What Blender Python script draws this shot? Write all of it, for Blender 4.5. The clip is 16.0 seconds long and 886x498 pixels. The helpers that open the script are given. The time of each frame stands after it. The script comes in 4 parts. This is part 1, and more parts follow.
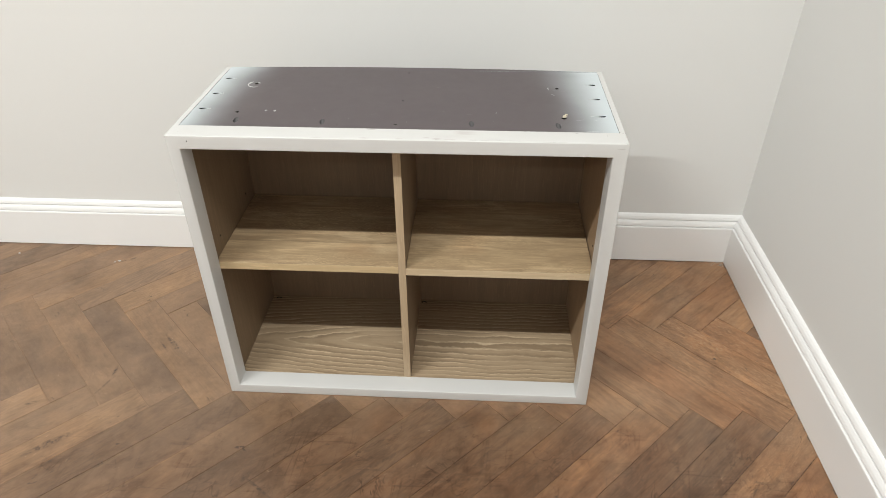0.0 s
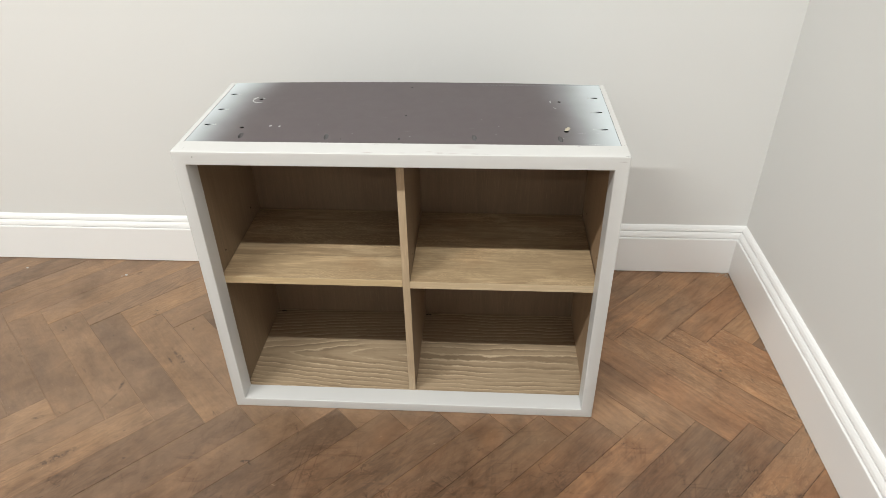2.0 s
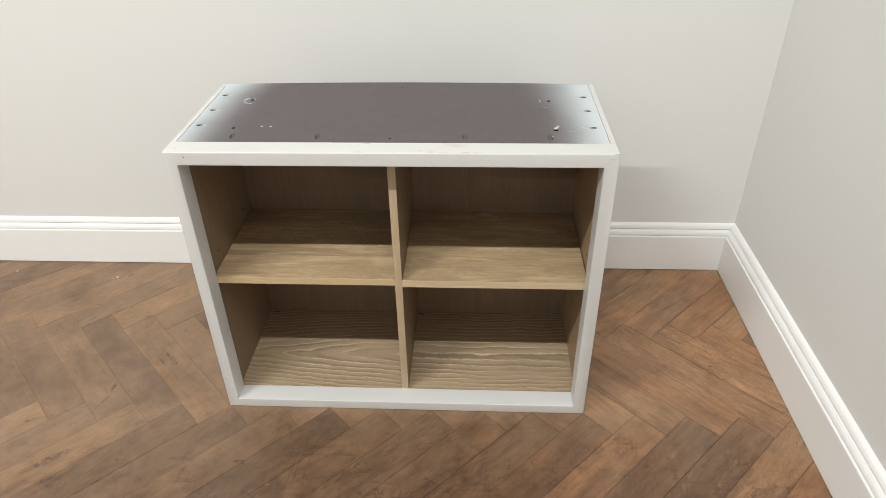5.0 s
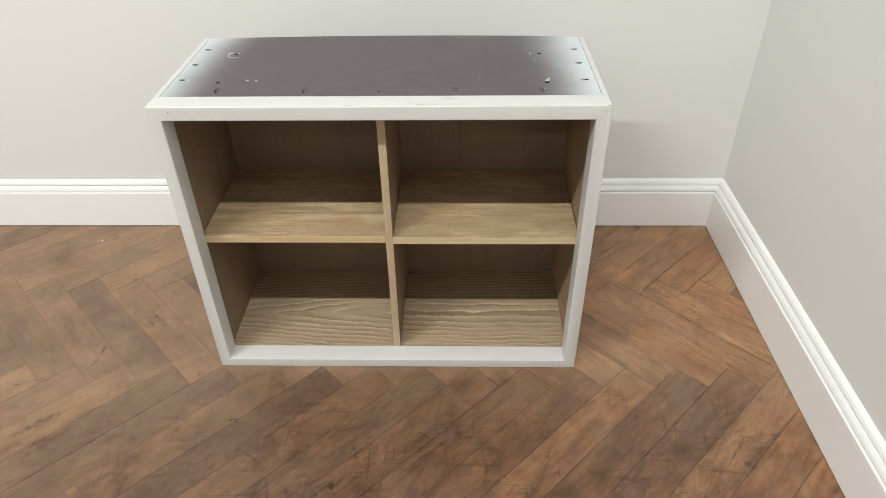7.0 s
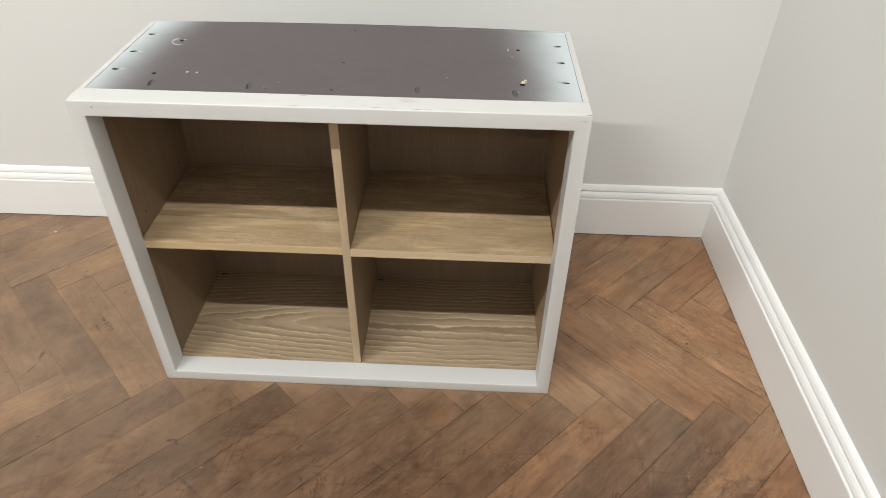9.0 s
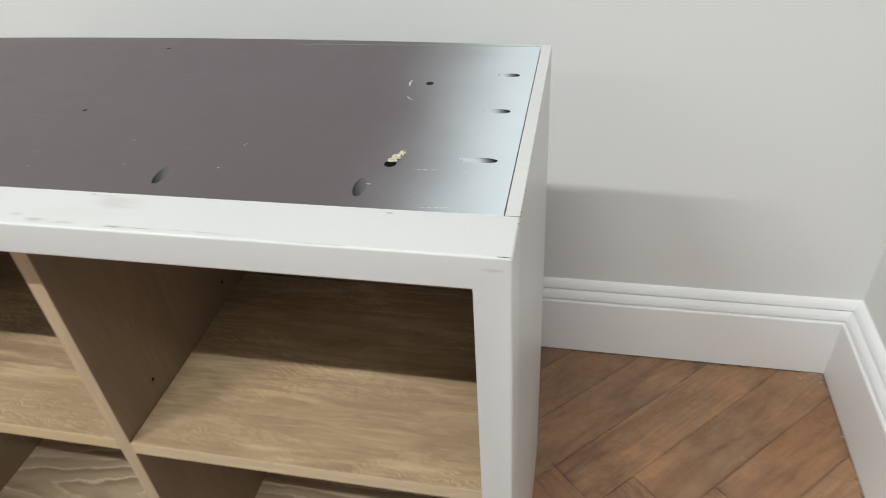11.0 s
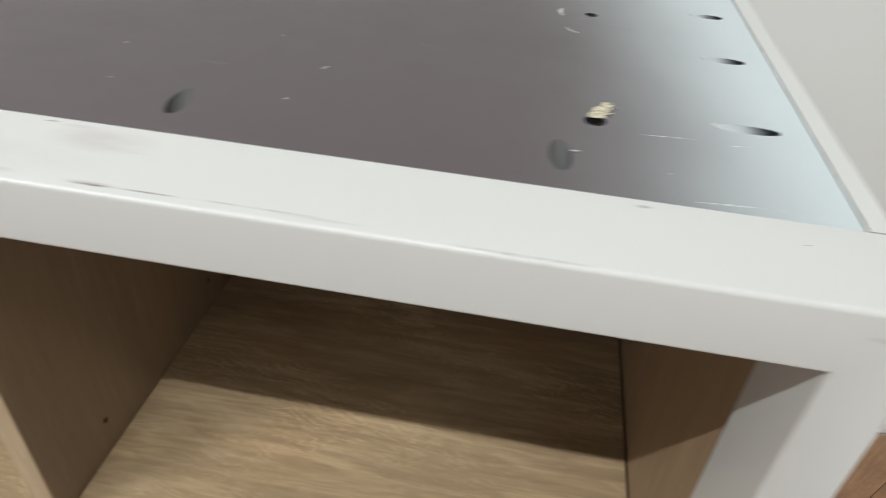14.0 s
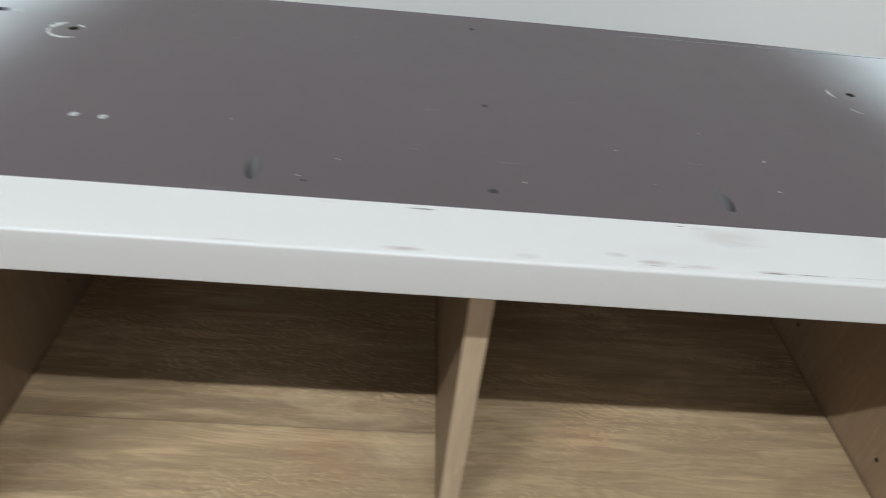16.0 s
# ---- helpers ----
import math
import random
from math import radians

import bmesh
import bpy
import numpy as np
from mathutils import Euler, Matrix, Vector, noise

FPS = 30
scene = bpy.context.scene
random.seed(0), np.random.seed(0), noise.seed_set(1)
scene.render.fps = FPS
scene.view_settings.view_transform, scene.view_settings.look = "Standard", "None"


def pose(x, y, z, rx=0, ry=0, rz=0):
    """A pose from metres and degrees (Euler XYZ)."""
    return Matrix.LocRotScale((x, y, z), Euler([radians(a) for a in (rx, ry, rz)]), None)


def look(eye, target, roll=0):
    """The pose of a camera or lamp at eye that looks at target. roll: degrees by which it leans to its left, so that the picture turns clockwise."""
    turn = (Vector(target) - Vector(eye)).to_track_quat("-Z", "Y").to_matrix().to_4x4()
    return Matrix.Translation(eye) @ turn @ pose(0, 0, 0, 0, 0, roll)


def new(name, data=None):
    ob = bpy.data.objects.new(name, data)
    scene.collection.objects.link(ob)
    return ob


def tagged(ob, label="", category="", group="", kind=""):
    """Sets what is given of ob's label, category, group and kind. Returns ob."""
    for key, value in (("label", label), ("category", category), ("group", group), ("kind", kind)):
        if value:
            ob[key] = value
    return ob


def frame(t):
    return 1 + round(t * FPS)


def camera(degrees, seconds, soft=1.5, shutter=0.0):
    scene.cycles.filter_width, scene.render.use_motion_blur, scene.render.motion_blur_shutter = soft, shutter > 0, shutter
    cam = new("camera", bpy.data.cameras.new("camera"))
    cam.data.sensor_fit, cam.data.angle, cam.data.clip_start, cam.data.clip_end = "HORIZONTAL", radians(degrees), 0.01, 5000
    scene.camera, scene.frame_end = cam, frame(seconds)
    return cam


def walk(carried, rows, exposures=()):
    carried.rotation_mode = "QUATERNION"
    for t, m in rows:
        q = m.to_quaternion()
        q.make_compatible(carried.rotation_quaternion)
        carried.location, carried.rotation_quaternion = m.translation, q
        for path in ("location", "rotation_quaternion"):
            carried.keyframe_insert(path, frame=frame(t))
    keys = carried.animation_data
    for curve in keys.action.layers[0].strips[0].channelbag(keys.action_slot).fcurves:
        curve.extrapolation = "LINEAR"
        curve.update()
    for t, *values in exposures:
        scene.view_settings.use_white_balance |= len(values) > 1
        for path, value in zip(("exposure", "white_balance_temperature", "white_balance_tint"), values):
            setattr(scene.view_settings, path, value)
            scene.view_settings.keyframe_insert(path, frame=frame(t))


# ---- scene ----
PATH = [
    (0, (0.6164, -1.1639, 1.2747), (0.5664, -0.3447, 0.7033), -0.43),
    (0.5, (0.6179, -1.1661, 1.2738), (0.5687, -0.3424, 0.7088), -0.60),
    (1, (0.6255, -1.1706, 1.2764), (0.5748, -0.3458, 0.7133), -0.98),
    (1.5, (0.6265, -1.1728, 1.2813), (0.5646, -0.3458, 0.7226), -1.15),
    (2, (0.6220, -1.1656, 1.2817), (0.5623, -0.3377, 0.7240), -1.12),
    (2.5, (0.6200, -1.1635, 1.2787), (0.5687, -0.3339, 0.7226), -0.71),
    (3, (0.6252, -1.1681, 1.2814), (0.5766, -0.3368, 0.7276), -0.75),
    (5.5, (0.6188, -1.1801, 1.2810), (0.5734, -0.3511, 0.7236), -1.22),
    (6, (0.6073, -1.1850, 1.2784), (0.5718, -0.3605, 0.7137), -0.86),
    (6.5, (0.6023, -1.1913, 1.2670), (0.5752, -0.3769, 0.6873), -0.63),
    (7, (0.6096, -1.1840, 1.2589), (0.5846, -0.3828, 0.6610), -0.99),
    (7.5, (0.6196, -1.1727, 1.2491), (0.5975, -0.3758, 0.6453), -0.63),
    (8, (0.6326, -1.1616, 1.2471), (0.6092, -0.3620, 0.6470), 0.25),
    (8.2, (0.6407, -1.1568, 1.2462), (0.6162, -0.3585, 0.6443), 0.34),
    (10.3, (0.8137, -0.6575, 1.1540), (0.7619, 0.1044, 0.5083), 0.11),
    (10.4, (0.8276, -0.6292, 1.1395), (0.7473, 0.1397, 0.5052), -2.22),
    (10.5, (0.8548, -0.5754, 1.1043), (0.7430, 0.1962, 0.4781), -3.19),
    (10.8, (0.9183, -0.4167, 1.0240), (0.7539, 0.3603, 0.4163), -2.50),
    (11, (0.9383, -0.3419, 0.9831), (0.7468, 0.4353, 0.3837), -4.42),
    (11.3, (0.9312, -0.2733, 0.9238), (0.6920, 0.4949, 0.3299), -3.43),
    (11.5, (0.9255, -0.2347, 0.8911), (0.7115, 0.5538, 0.3145), -0.25),
    (11.7, (0.9212, -0.2061, 0.8673), (0.7222, 0.5883, 0.2933), 0.79),
    (12, (0.9155, -0.1798, 0.8468), (0.7294, 0.6152, 0.2694), 1.37),
    (12.5, (0.9092, -0.1632, 0.8315), (0.7588, 0.6458, 0.2632), 2.92),
    (13, (0.9077, -0.1552, 0.8281), (0.7921, 0.6637, 0.2659), 4.23),
    (13.5, (0.8747, -0.1582, 0.8306), (0.7773, 0.6495, 0.2492), 4.05),
    (13.8, (0.8111, -0.1695, 0.8406), (0.7031, 0.6322, 0.2527), 3.48),
    (14, (0.7590, -0.1802, 0.8506), (0.6545, 0.6123, 0.2497), 4.20),
    (14.3, (0.6839, -0.1873, 0.8495), (0.6036, 0.5992, 0.2371), 4.12),
    (14.5, (0.6450, -0.1928, 0.8485), (0.5809, 0.5863, 0.2249), 4.37),
    (14.8, (0.5915, -0.2008, 0.8508), (0.5788, 0.5875, 0.2356), 5.77),
    (15, (0.5659, -0.2144, 0.8546), (0.5581, 0.5801, 0.2473), 5.48),
    (15.5, (0.5014, -0.2565, 0.8843), (0.5454, 0.5460, 0.2893), 7.22),
    (15.7, (0.4620, -0.2702, 0.9049), (0.5353, 0.5324, 0.3128), 7.84),
    (16, (0.3931, -0.2837, 0.9375), (0.4538, 0.5091, 0.3310), 6.50),
]
EXPOSURES = [(0.0, 0.0, 6500, 9), (8.0, 0.0, 6500, 9), (10.6, -0.10, 6480, 9), (11.2, -0.08, 6100, 8), (12.0, -0.06, 6250, 8), (13.0, -0.03, 6330, 8), (13.5, -0.07, 6350, 8), (14.5, -0.2, 6050, 8), (15.0, -0.23, 6000, 5.5), (15.5, -0.22, 5950, 6.5), (16.0, -0.26, 5950, 7.5)]
cam = camera(67.10, 16.0, 0.85, 0.4)
walk(cam, [(t, look(eye, target, roll)) for t, eye, target, roll in PATH], EXPOSURES)

# ---- the room's numbers, in metres: origin at the unit's front bottom corner ----
X0, X1, Y0, Y1, CEIL = -5.6, 1.4385, -10.4, 0.651, 3.7
FACE_X, FACE_Y = 1.4125, 0.6305
BLOCK_WIDE, BLOCK_LONG = 0.0907, 0.4988
W, H, RAIL, BACK = 0.90, 0.7151, 0.0486, 0.3855

# ---- world and lamps ----
world = bpy.data.worlds.new("world")
scene.world = world
world.use_nodes = True
world.node_tree.nodes["Background"].inputs["Color"].default_value = (0.9, 0.95, 1.0, 1)
world.node_tree.nodes["Background"].inputs["Strength"].default_value = 0.02


def ceiling_strip(x0, x1, y, watts, width=0.05, colour=(0.99, 1.0, 0.972)):
    """A ceiling lamp, or a row of them along x as one long lamp, that shines down."""
    data = bpy.data.lights.new("ceiling_strip", "AREA")
    data.shape, data.size, data.size_y, data.energy, data.color = "RECTANGLE", x1 - x0, width, watts, colour
    ob = new("ceiling_strip", data)
    ob.location = ((x0 + x1) / 2, y, CEIL - 0.012)
    return ob


ceiling_strip(-2.50, -0.70, -1.835, 135)
ceiling_strip(-0.10, 1.20, -1.835, 75)
ceiling_strip(-4.80, -0.90, -5.08, 88)
ceiling_strip(-4.80, -1.00, -9.40, 25)


# ---- materials ----
def material(name):
    m = bpy.data.materials.new(name)
    m.use_nodes = True
    nt = m.node_tree
    return m, nt, nt.nodes["Principled BSDF"]


def node(nt, kind, **values):
    n = nt.nodes.new(kind)
    for key, value in values.items():
        if key == "operation":
            n.operation = value
        elif key == "interpolation_type":
            n.interpolation_type = value
        elif key == "use_clamp":
            n.use_clamp = value
        elif key.startswith("i") and key[1:].isdigit():
            sock = n.inputs[int(key[1:])]
            if hasattr(value, "is_output"):
                nt.links.new(value, sock)
            else:
                sock.default_value = value
        else:
            sock = n.inputs[key.replace("_", " ")]
            if hasattr(value, "is_output"):
                nt.links.new(value, sock)
            else:
                sock.default_value = value
    return n


def link(nt, a, b):
    nt.links.new(a, b)


def calc(nt, op, a, b=0.0, c=0.0):
    return node(nt, "ShaderNodeMath", operation=op, i0=a, i1=b, i2=c).outputs[0]


def ramp(nt, value, stops):
    n = nt.nodes.new("ShaderNodeValToRGB")
    link(nt, value, n.inputs[0])
    els = n.color_ramp.elements
    while len(els) < len(stops):
        els.new(0.5)
    for e, (p, c) in zip(els, stops):
        e.position = p
        e.color = (*c, 1) if len(c) == 3 else c
    return n.outputs[0]


def mix(nt, fac, a, b, blend="MIX"):
    n = nt.nodes.new("ShaderNodeMix")
    n.data_type, n.blend_type = "RGBA", blend
    for sock, value in ((n.inputs[0], fac), (n.inputs[6], a), (n.inputs[7], b)):
        if hasattr(value, "is_output"):
            link(nt, value, sock)
        elif isinstance(value, tuple):
            sock.default_value = (*value, 1) if len(value) == 3 else value
        else:
            sock.default_value = value
    return n.outputs[2]


def coords(nt, scale=(1, 1, 1), place=(0, 0, 0), turn=(0, 0, 0)):
    tc = nt.nodes.new("ShaderNodeTexCoord")
    mp = nt.nodes.new("ShaderNodeMapping")
    link(nt, tc.outputs["Object"], mp.inputs["Vector"])
    mp.inputs["Scale"].default_value, mp.inputs["Location"].default_value = scale, place
    mp.inputs["Rotation"].default_value = turn
    return mp.outputs[0]


def noise_of(nt, vec, scale, detail=4, rough=0.55, distort=0.0):
    n = node(nt, "ShaderNodeTexNoise", Vector=vec, Scale=scale, Detail=detail, Roughness=rough, Distortion=distort)
    return n.outputs[0]


def bump(nt, height, bsdf, strength=0.2, distance=0.001):
    n = node(nt, "ShaderNodeBump", Strength=strength, Distance=distance, Height=height)
    link(nt, n.outputs[0], bsdf.inputs["Normal"])


def wall_paint(name, colour, rough=0.75):
    m, nt, b = material(name)
    v = coords(nt)
    big = noise_of(nt, v, 1.3, 3)
    small = noise_of(nt, v, 260, 3, 0.6)
    c = mix(nt, big, tuple(0.97 * k for k in colour), colour)
    link(nt, c, b.inputs["Base Color"])
    b.inputs["Roughness"].default_value = rough
    bump(nt, small, b, 0.12, 0.0006)
    return m


def skirting_paint():
    m, nt, b = material("skirting_paint")
    v = coords(nt)
    n1 = noise_of(nt, v, 4, 4)
    c = mix(nt, n1, (0.885, 0.882, 0.874), (0.91, 0.908, 0.903))
    link(nt, c, b.inputs["Base Color"])
    r = node(nt, "ShaderNodeMapRange", i0=noise_of(nt, v, 30, 3), i3=0.3, i4=0.45)
    link(nt, r.outputs[0], b.inputs["Roughness"])
    bump(nt, noise_of(nt, coords(nt, (60, 60, 400)), 1, 2), b, 0.08, 0.0005)
    return m


def spray_paint():
    """White sprayed paint with small scuffs along the worn front arris of the top."""
    m, nt, b = material("white_lacquer")
    v = coords(nt)
    base = mix(nt, noise_of(nt, v, 7, 3), (0.572, 0.568, 0.556), (0.605, 0.600, 0.588))
    sep = node(nt, "ShaderNodeSeparateXYZ", Vector=v)
    # scuffs along the arris that has been leaned on: centre, half sizes, strength
    rough_edge = noise_of(nt, coords(nt, (130, 700, 300)), 1.0, 4, 0.65)
    broad = noise_of(nt, coords(nt, (40, 130, 60)), 1.0, 3, 0.6)
    smudges = ((0.393, 0.0052, 0.014, 0.0022, 0.75), (0.462, 0.0058, 0.009, 0.0028, 0.55), (0.513, 0.0125, 0.008, 0.0026, 0.5), (0.536, 0.0075, 0.013, 0.0024, 0.8),
               (0.560, 0.0060, 0.014, 0.0022, 0.45), (0.588, 0.036, 0.026, 0.011, 0.34), (0.560, 0.018, 0.045, 0.012, 0.10), (0.603, 0.0052, 0.012, 0.0016, 0.7),
               (0.347, 0.0455, 0.006, 0.0010, 0.4), (0.600, 0.030, 0.014, 0.0012, 0.3), (0.575, 0.044, 0.012, 0.0020, 0.3), (0.300, 0.003, 0.016, 0.0010, 0.4), (0.690, 0.0045, 0.020, 0.0010, 0.3))
    scratches = ((0.402, 0.0447, 0.010, 0.0010, 1.2), (0.540, 0.0048, 0.016, 0.0007, 0.9), (0.603, 0.0046, 0.010, 0.0007, 1.1), (0.625, 0.0050, 0.016, 0.0005, 0.6), (0.505, 0.0450, 0.003, 0.0008, 0.7),
                 (0.560, 0.0455, 0.004, 0.0006, 0.7), (0.760, 0.0015, 0.030, 0.0008, 0.35), (0.805, 0.0440, 0.004, 0.0012, 0.4), (0.664, 0.0055, 0.030, 0.0006, 0.35))

    def spread(places):
        marks = None
        for mx, my, rx, ry, power in places:
            ex = calc(nt, "POWER", calc(nt, "DIVIDE", calc(nt, "SUBTRACT", sep.outputs[0], mx), rx), 2.0)
            ey = calc(nt, "POWER", calc(nt, "DIVIDE", calc(nt, "SUBTRACT", sep.outputs[1], my), ry), 2.0)
            one = calc(nt, "MULTIPLY", calc(nt, "MAXIMUM", calc(nt, "SUBTRACT", 1.0, calc(nt, "ADD", ex, ey)), 0.0), power)
            marks = one if marks is None else calc(nt, "MAXIMUM", marks, one)
        return marks

    high = node(nt, "ShaderNodeMapRange", i0=sep.outputs[2], i1=0.7122, i2=0.7138, i3=0.0, i4=1.0).outputs[0]
    grain = node(nt, "ShaderNodeMapRange", i0=calc(nt, "ADD", calc(nt, "MULTIPLY", rough_edge, 0.5), calc(nt, "MULTIPLY", broad, 0.5)), i1=0.40, i2=0.58, i3=0.0, i4=1.0).outputs[0]
    soft_grain = node(nt, "ShaderNodeMapRange", i0=broad, i1=0.30, i2=0.60, i3=0.25, i4=1.0).outputs[0]
    smudge = node(nt, "ShaderNodeMath", operation="MULTIPLY", i0=calc(nt, "MULTIPLY", spread(smudges), high), i1=soft_grain, use_clamp=True).outputs[0]
    c = mix(nt, smudge, base, (0.36, 0.29, 0.285))
    scuff = node(nt, "ShaderNodeMath", operation="MULTIPLY", i0=calc(nt, "MULTIPLY", calc(nt, "MULTIPLY", spread(scratches), 1.6), high), i1=grain, use_clamp=True).outputs[0]
    c = mix(nt, scuff, c, (0.16, 0.13, 0.125))
    # a faint grey smudge on the face near the corner
    ex = calc(nt, "POWER", calc(nt, "DIVIDE", calc(nt, "SUBTRACT", sep.outputs[0], 0.886), 0.010), 2.0)
    ez = calc(nt, "POWER", calc(nt, "DIVIDE", calc(nt, "SUBTRACT", sep.outputs[2], 0.7040), 0.0016), 2.0)
    face = node(nt, "ShaderNodeMapRange", i0=sep.outputs[1], i1=0.004, i2=0.002, i3=0.0, i4=0.7).outputs[0]
    rubbed = calc(nt, "MULTIPLY", calc(nt, "MAXIMUM", calc(nt, "SUBTRACT", 1.0, calc(nt, "ADD", ex, ez)), 0.0), calc(nt, "MULTIPLY", face, grain))
    c = mix(nt, rubbed, c, (0.40, 0.37, 0.36))
    # faint rubbed smudges
    smear = noise_of(nt, coords(nt, (5, 26, 14), (1.7, 2.2, 0)), 1.0, 3, 0.5)
    smear = node(nt, "ShaderNodeMapRange", i0=smear, i1=0.66, i2=0.8, i3=0.0, i4=0.15).outputs[0]
    c = mix(nt, smear, c, (0.62, 0.575, 0.56))
    link(nt, c, b.inputs["Base Color"])
    b.inputs["Roughness"].default_value = 0.30
    bump(nt, noise_of(nt, v, 900, 2), b, 0.06, 0.0003)
    return m


def dark_board():
    """Dark grey board with white overspray that fades in from its two ends."""
    m, nt, b = material("dark_board")
    v = coords(nt)
    sep = node(nt, "ShaderNodeSeparateXYZ", Vector=v)
    x, y = sep.outputs[0], sep.outputs[1]
    base = mix(nt, noise_of(nt, v, 5, 4), (0.072, 0.056, 0.060), (0.086, 0.069, 0.073))
    drift = calc(nt, "MULTIPLY", calc(nt, "SUBTRACT", noise_of(nt, v, 6, 2), 0.5), 0.05)
    end = calc(nt, "MINIMUM", calc(nt, "SUBTRACT", x, -0.010), calc(nt, "SUBTRACT", 0.8868, x))
    end = calc(nt, "ADD", end, drift)
    # a wider cloud towards the back corners
    end = calc(nt, "SUBTRACT", end, calc(nt, "MULTIPLY", calc(nt, "SUBTRACT", y, 0.16), 0.10))
    cloud = node(nt, "ShaderNodeMapRange", i0=end, i1=-0.01, i2=0.18, i3=1.0, i4=0.0, interpolation_type="SMOOTHSTEP").outputs[0]
    cloud = calc(nt, "POWER", cloud, 2.4)
    grit = node(nt, "ShaderNodeMapRange", i0=noise_of(nt, v, 1400, 2), i1=0.3, i2=0.7, i3=0.95, i4=1.03).outputs[0]
    cloud = node(nt, "ShaderNodeMath", operation="MULTIPLY", i0=cloud, i1=grit, use_clamp=True).outputs[0]
    c = mix(nt, cloud, base, (0.56, 0.615, 0.64))
    # fine scratches
    s = noise_of(nt, coords(nt, (26, 520, 1), (0.3, 1.1, 0), (0, 0, 0.08)), 1.0, 2, 0.5)
    s = node(nt, "ShaderNodeMapRange", i0=s, i1=0.75, i2=0.80, i3=0.0, i4=0.2).outputs[0]
    c = mix(nt, s, c, (0.55, 0.55, 0.55))
    broken = node(nt, "ShaderNodeMapRange", i0=noise_of(nt, v, 260, 3), i1=0.45, i2=0.55, i3=0.1, i4=0.9).outputs[0]
    for mx, my, reach, turn in ((0.820, 0.1076, 0.014, 5), (0.850, 0.1070, 0.007, 6), (0.838, 0.0544, 0.015, 5), (0.800, 0.0473, 0.004, 3)):
        co, si = math.cos(radians(turn)), math.sin(radians(turn))
        dx, dy = calc(nt, "SUBTRACT", x, mx), calc(nt, "SUBTRACT", y, my)
        u = calc(nt, "DIVIDE", calc(nt, "ADD", calc(nt, "MULTIPLY", dx, co), calc(nt, "MULTIPLY", dy, si)), reach)
        w = calc(nt, "DIVIDE", calc(nt, "SUBTRACT", calc(nt, "MULTIPLY", dy, co), calc(nt, "MULTIPLY", dx, si)), 0.0006)
        one = calc(nt, "MAXIMUM", calc(nt, "SUBTRACT", 1.0, calc(nt, "ADD", calc(nt, "MULTIPLY", u, u), calc(nt, "MULTIPLY", w, w))), 0.0)
        c = mix(nt, calc(nt, "MULTIPLY", one, broken), c, (0.74, 0.76, 0.76))
    link(nt, c, b.inputs["Base Color"])
    r = node(nt, "ShaderNodeMapRange", i0=noise_of(nt, v, 40, 3), i3=0.36, i4=0.46).outputs[0]
    link(nt, r, b.inputs["Roughness"])
    b.inputs["Specular IOR Level"].default_value = 0.5
    bump(nt, noise_of(nt, v, 700, 3), b, 0.08, 0.0003)
    return m


def oak(name, along="x", light=(0.46, 0.335, 0.205), dark=(0.30, 0.205, 0.118), bold=0.35, seed=0.0):
    """Veneered oak: broad figure, fine pores and growth lines that run along one axis."""
    m, nt, b = material(name)
    order = {"x": (0.9, 9, 9), "y": (9, 0.9, 9), "z": (9, 9, 0.9)}[along]
    place = (seed, seed * 1.7, seed * 0.6)
    v = coords(nt, order, place)
    figure = noise_of(nt, v, 1.4, 3, 0.5, 0.6)
    rings = calc(nt, "FRACT", calc(nt, "MULTIPLY", figure, 13.0))
    rings = calc(nt, "POWER", calc(nt, "ABSOLUTE", calc(nt, "SUBTRACT", calc(nt, "MULTIPLY", rings, 2.0), 1.0)), 1.3)
    fine = noise_of(nt, coords(nt, tuple(k * 14 if k > 1 else 5 for k in order), place), 1.0, 5, 0.65)
    pores = noise_of(nt, coords(nt, tuple(k * 60 if k > 1 else 18 for k in order), place), 1.0, 3, 0.6)
    c = mix(nt, calc(nt, "MULTIPLY", rings, bold), light, dark)
    c = mix(nt, node(nt, "ShaderNodeMapRange", i0=fine, i1=0.35, i2=0.7, i3=0.0, i4=0.36).outputs[0], c, dark)
    c = mix(nt, node(nt, "ShaderNodeMapRange", i0=pores, i1=0.55, i2=0.75, i3=0.0, i4=0.28).outputs[0], c, tuple(0.6 * k for k in dark))
    band = noise_of(nt, coords(nt, tuple(k * 2.6 if k > 1 else 0.5 for k in order), (seed * 3, seed, seed)), 1.0, 2, 0.5)
    c = mix(nt, node(nt, "ShaderNodeMapRange", i0=band, i1=0.52, i2=0.58, i3=0.0, i4=0.28).outputs[0], c, dark)
    fleck = noise_of(nt, coords(nt, tuple(k * 26 if k > 1 else 16 for k in order), (seed, 0, seed)), 1.0, 3, 0.6, 0.8)
    c = mix(nt, node(nt, "ShaderNodeMapRange", i0=fleck, i1=0.56, i2=0.68, i3=0.0, i4=0.5).outputs[0], c, tuple(min(1.0, 1.22 * k) for k in light))
    link(nt, c, b.inputs["Base Color"])
    b.inputs["Roughness"].default_value = 0.5
    bump(nt, calc(nt, "ADD", calc(nt, "MULTIPLY", fine, 0.6), pores), b, 0.12, 0.0004)
    return m


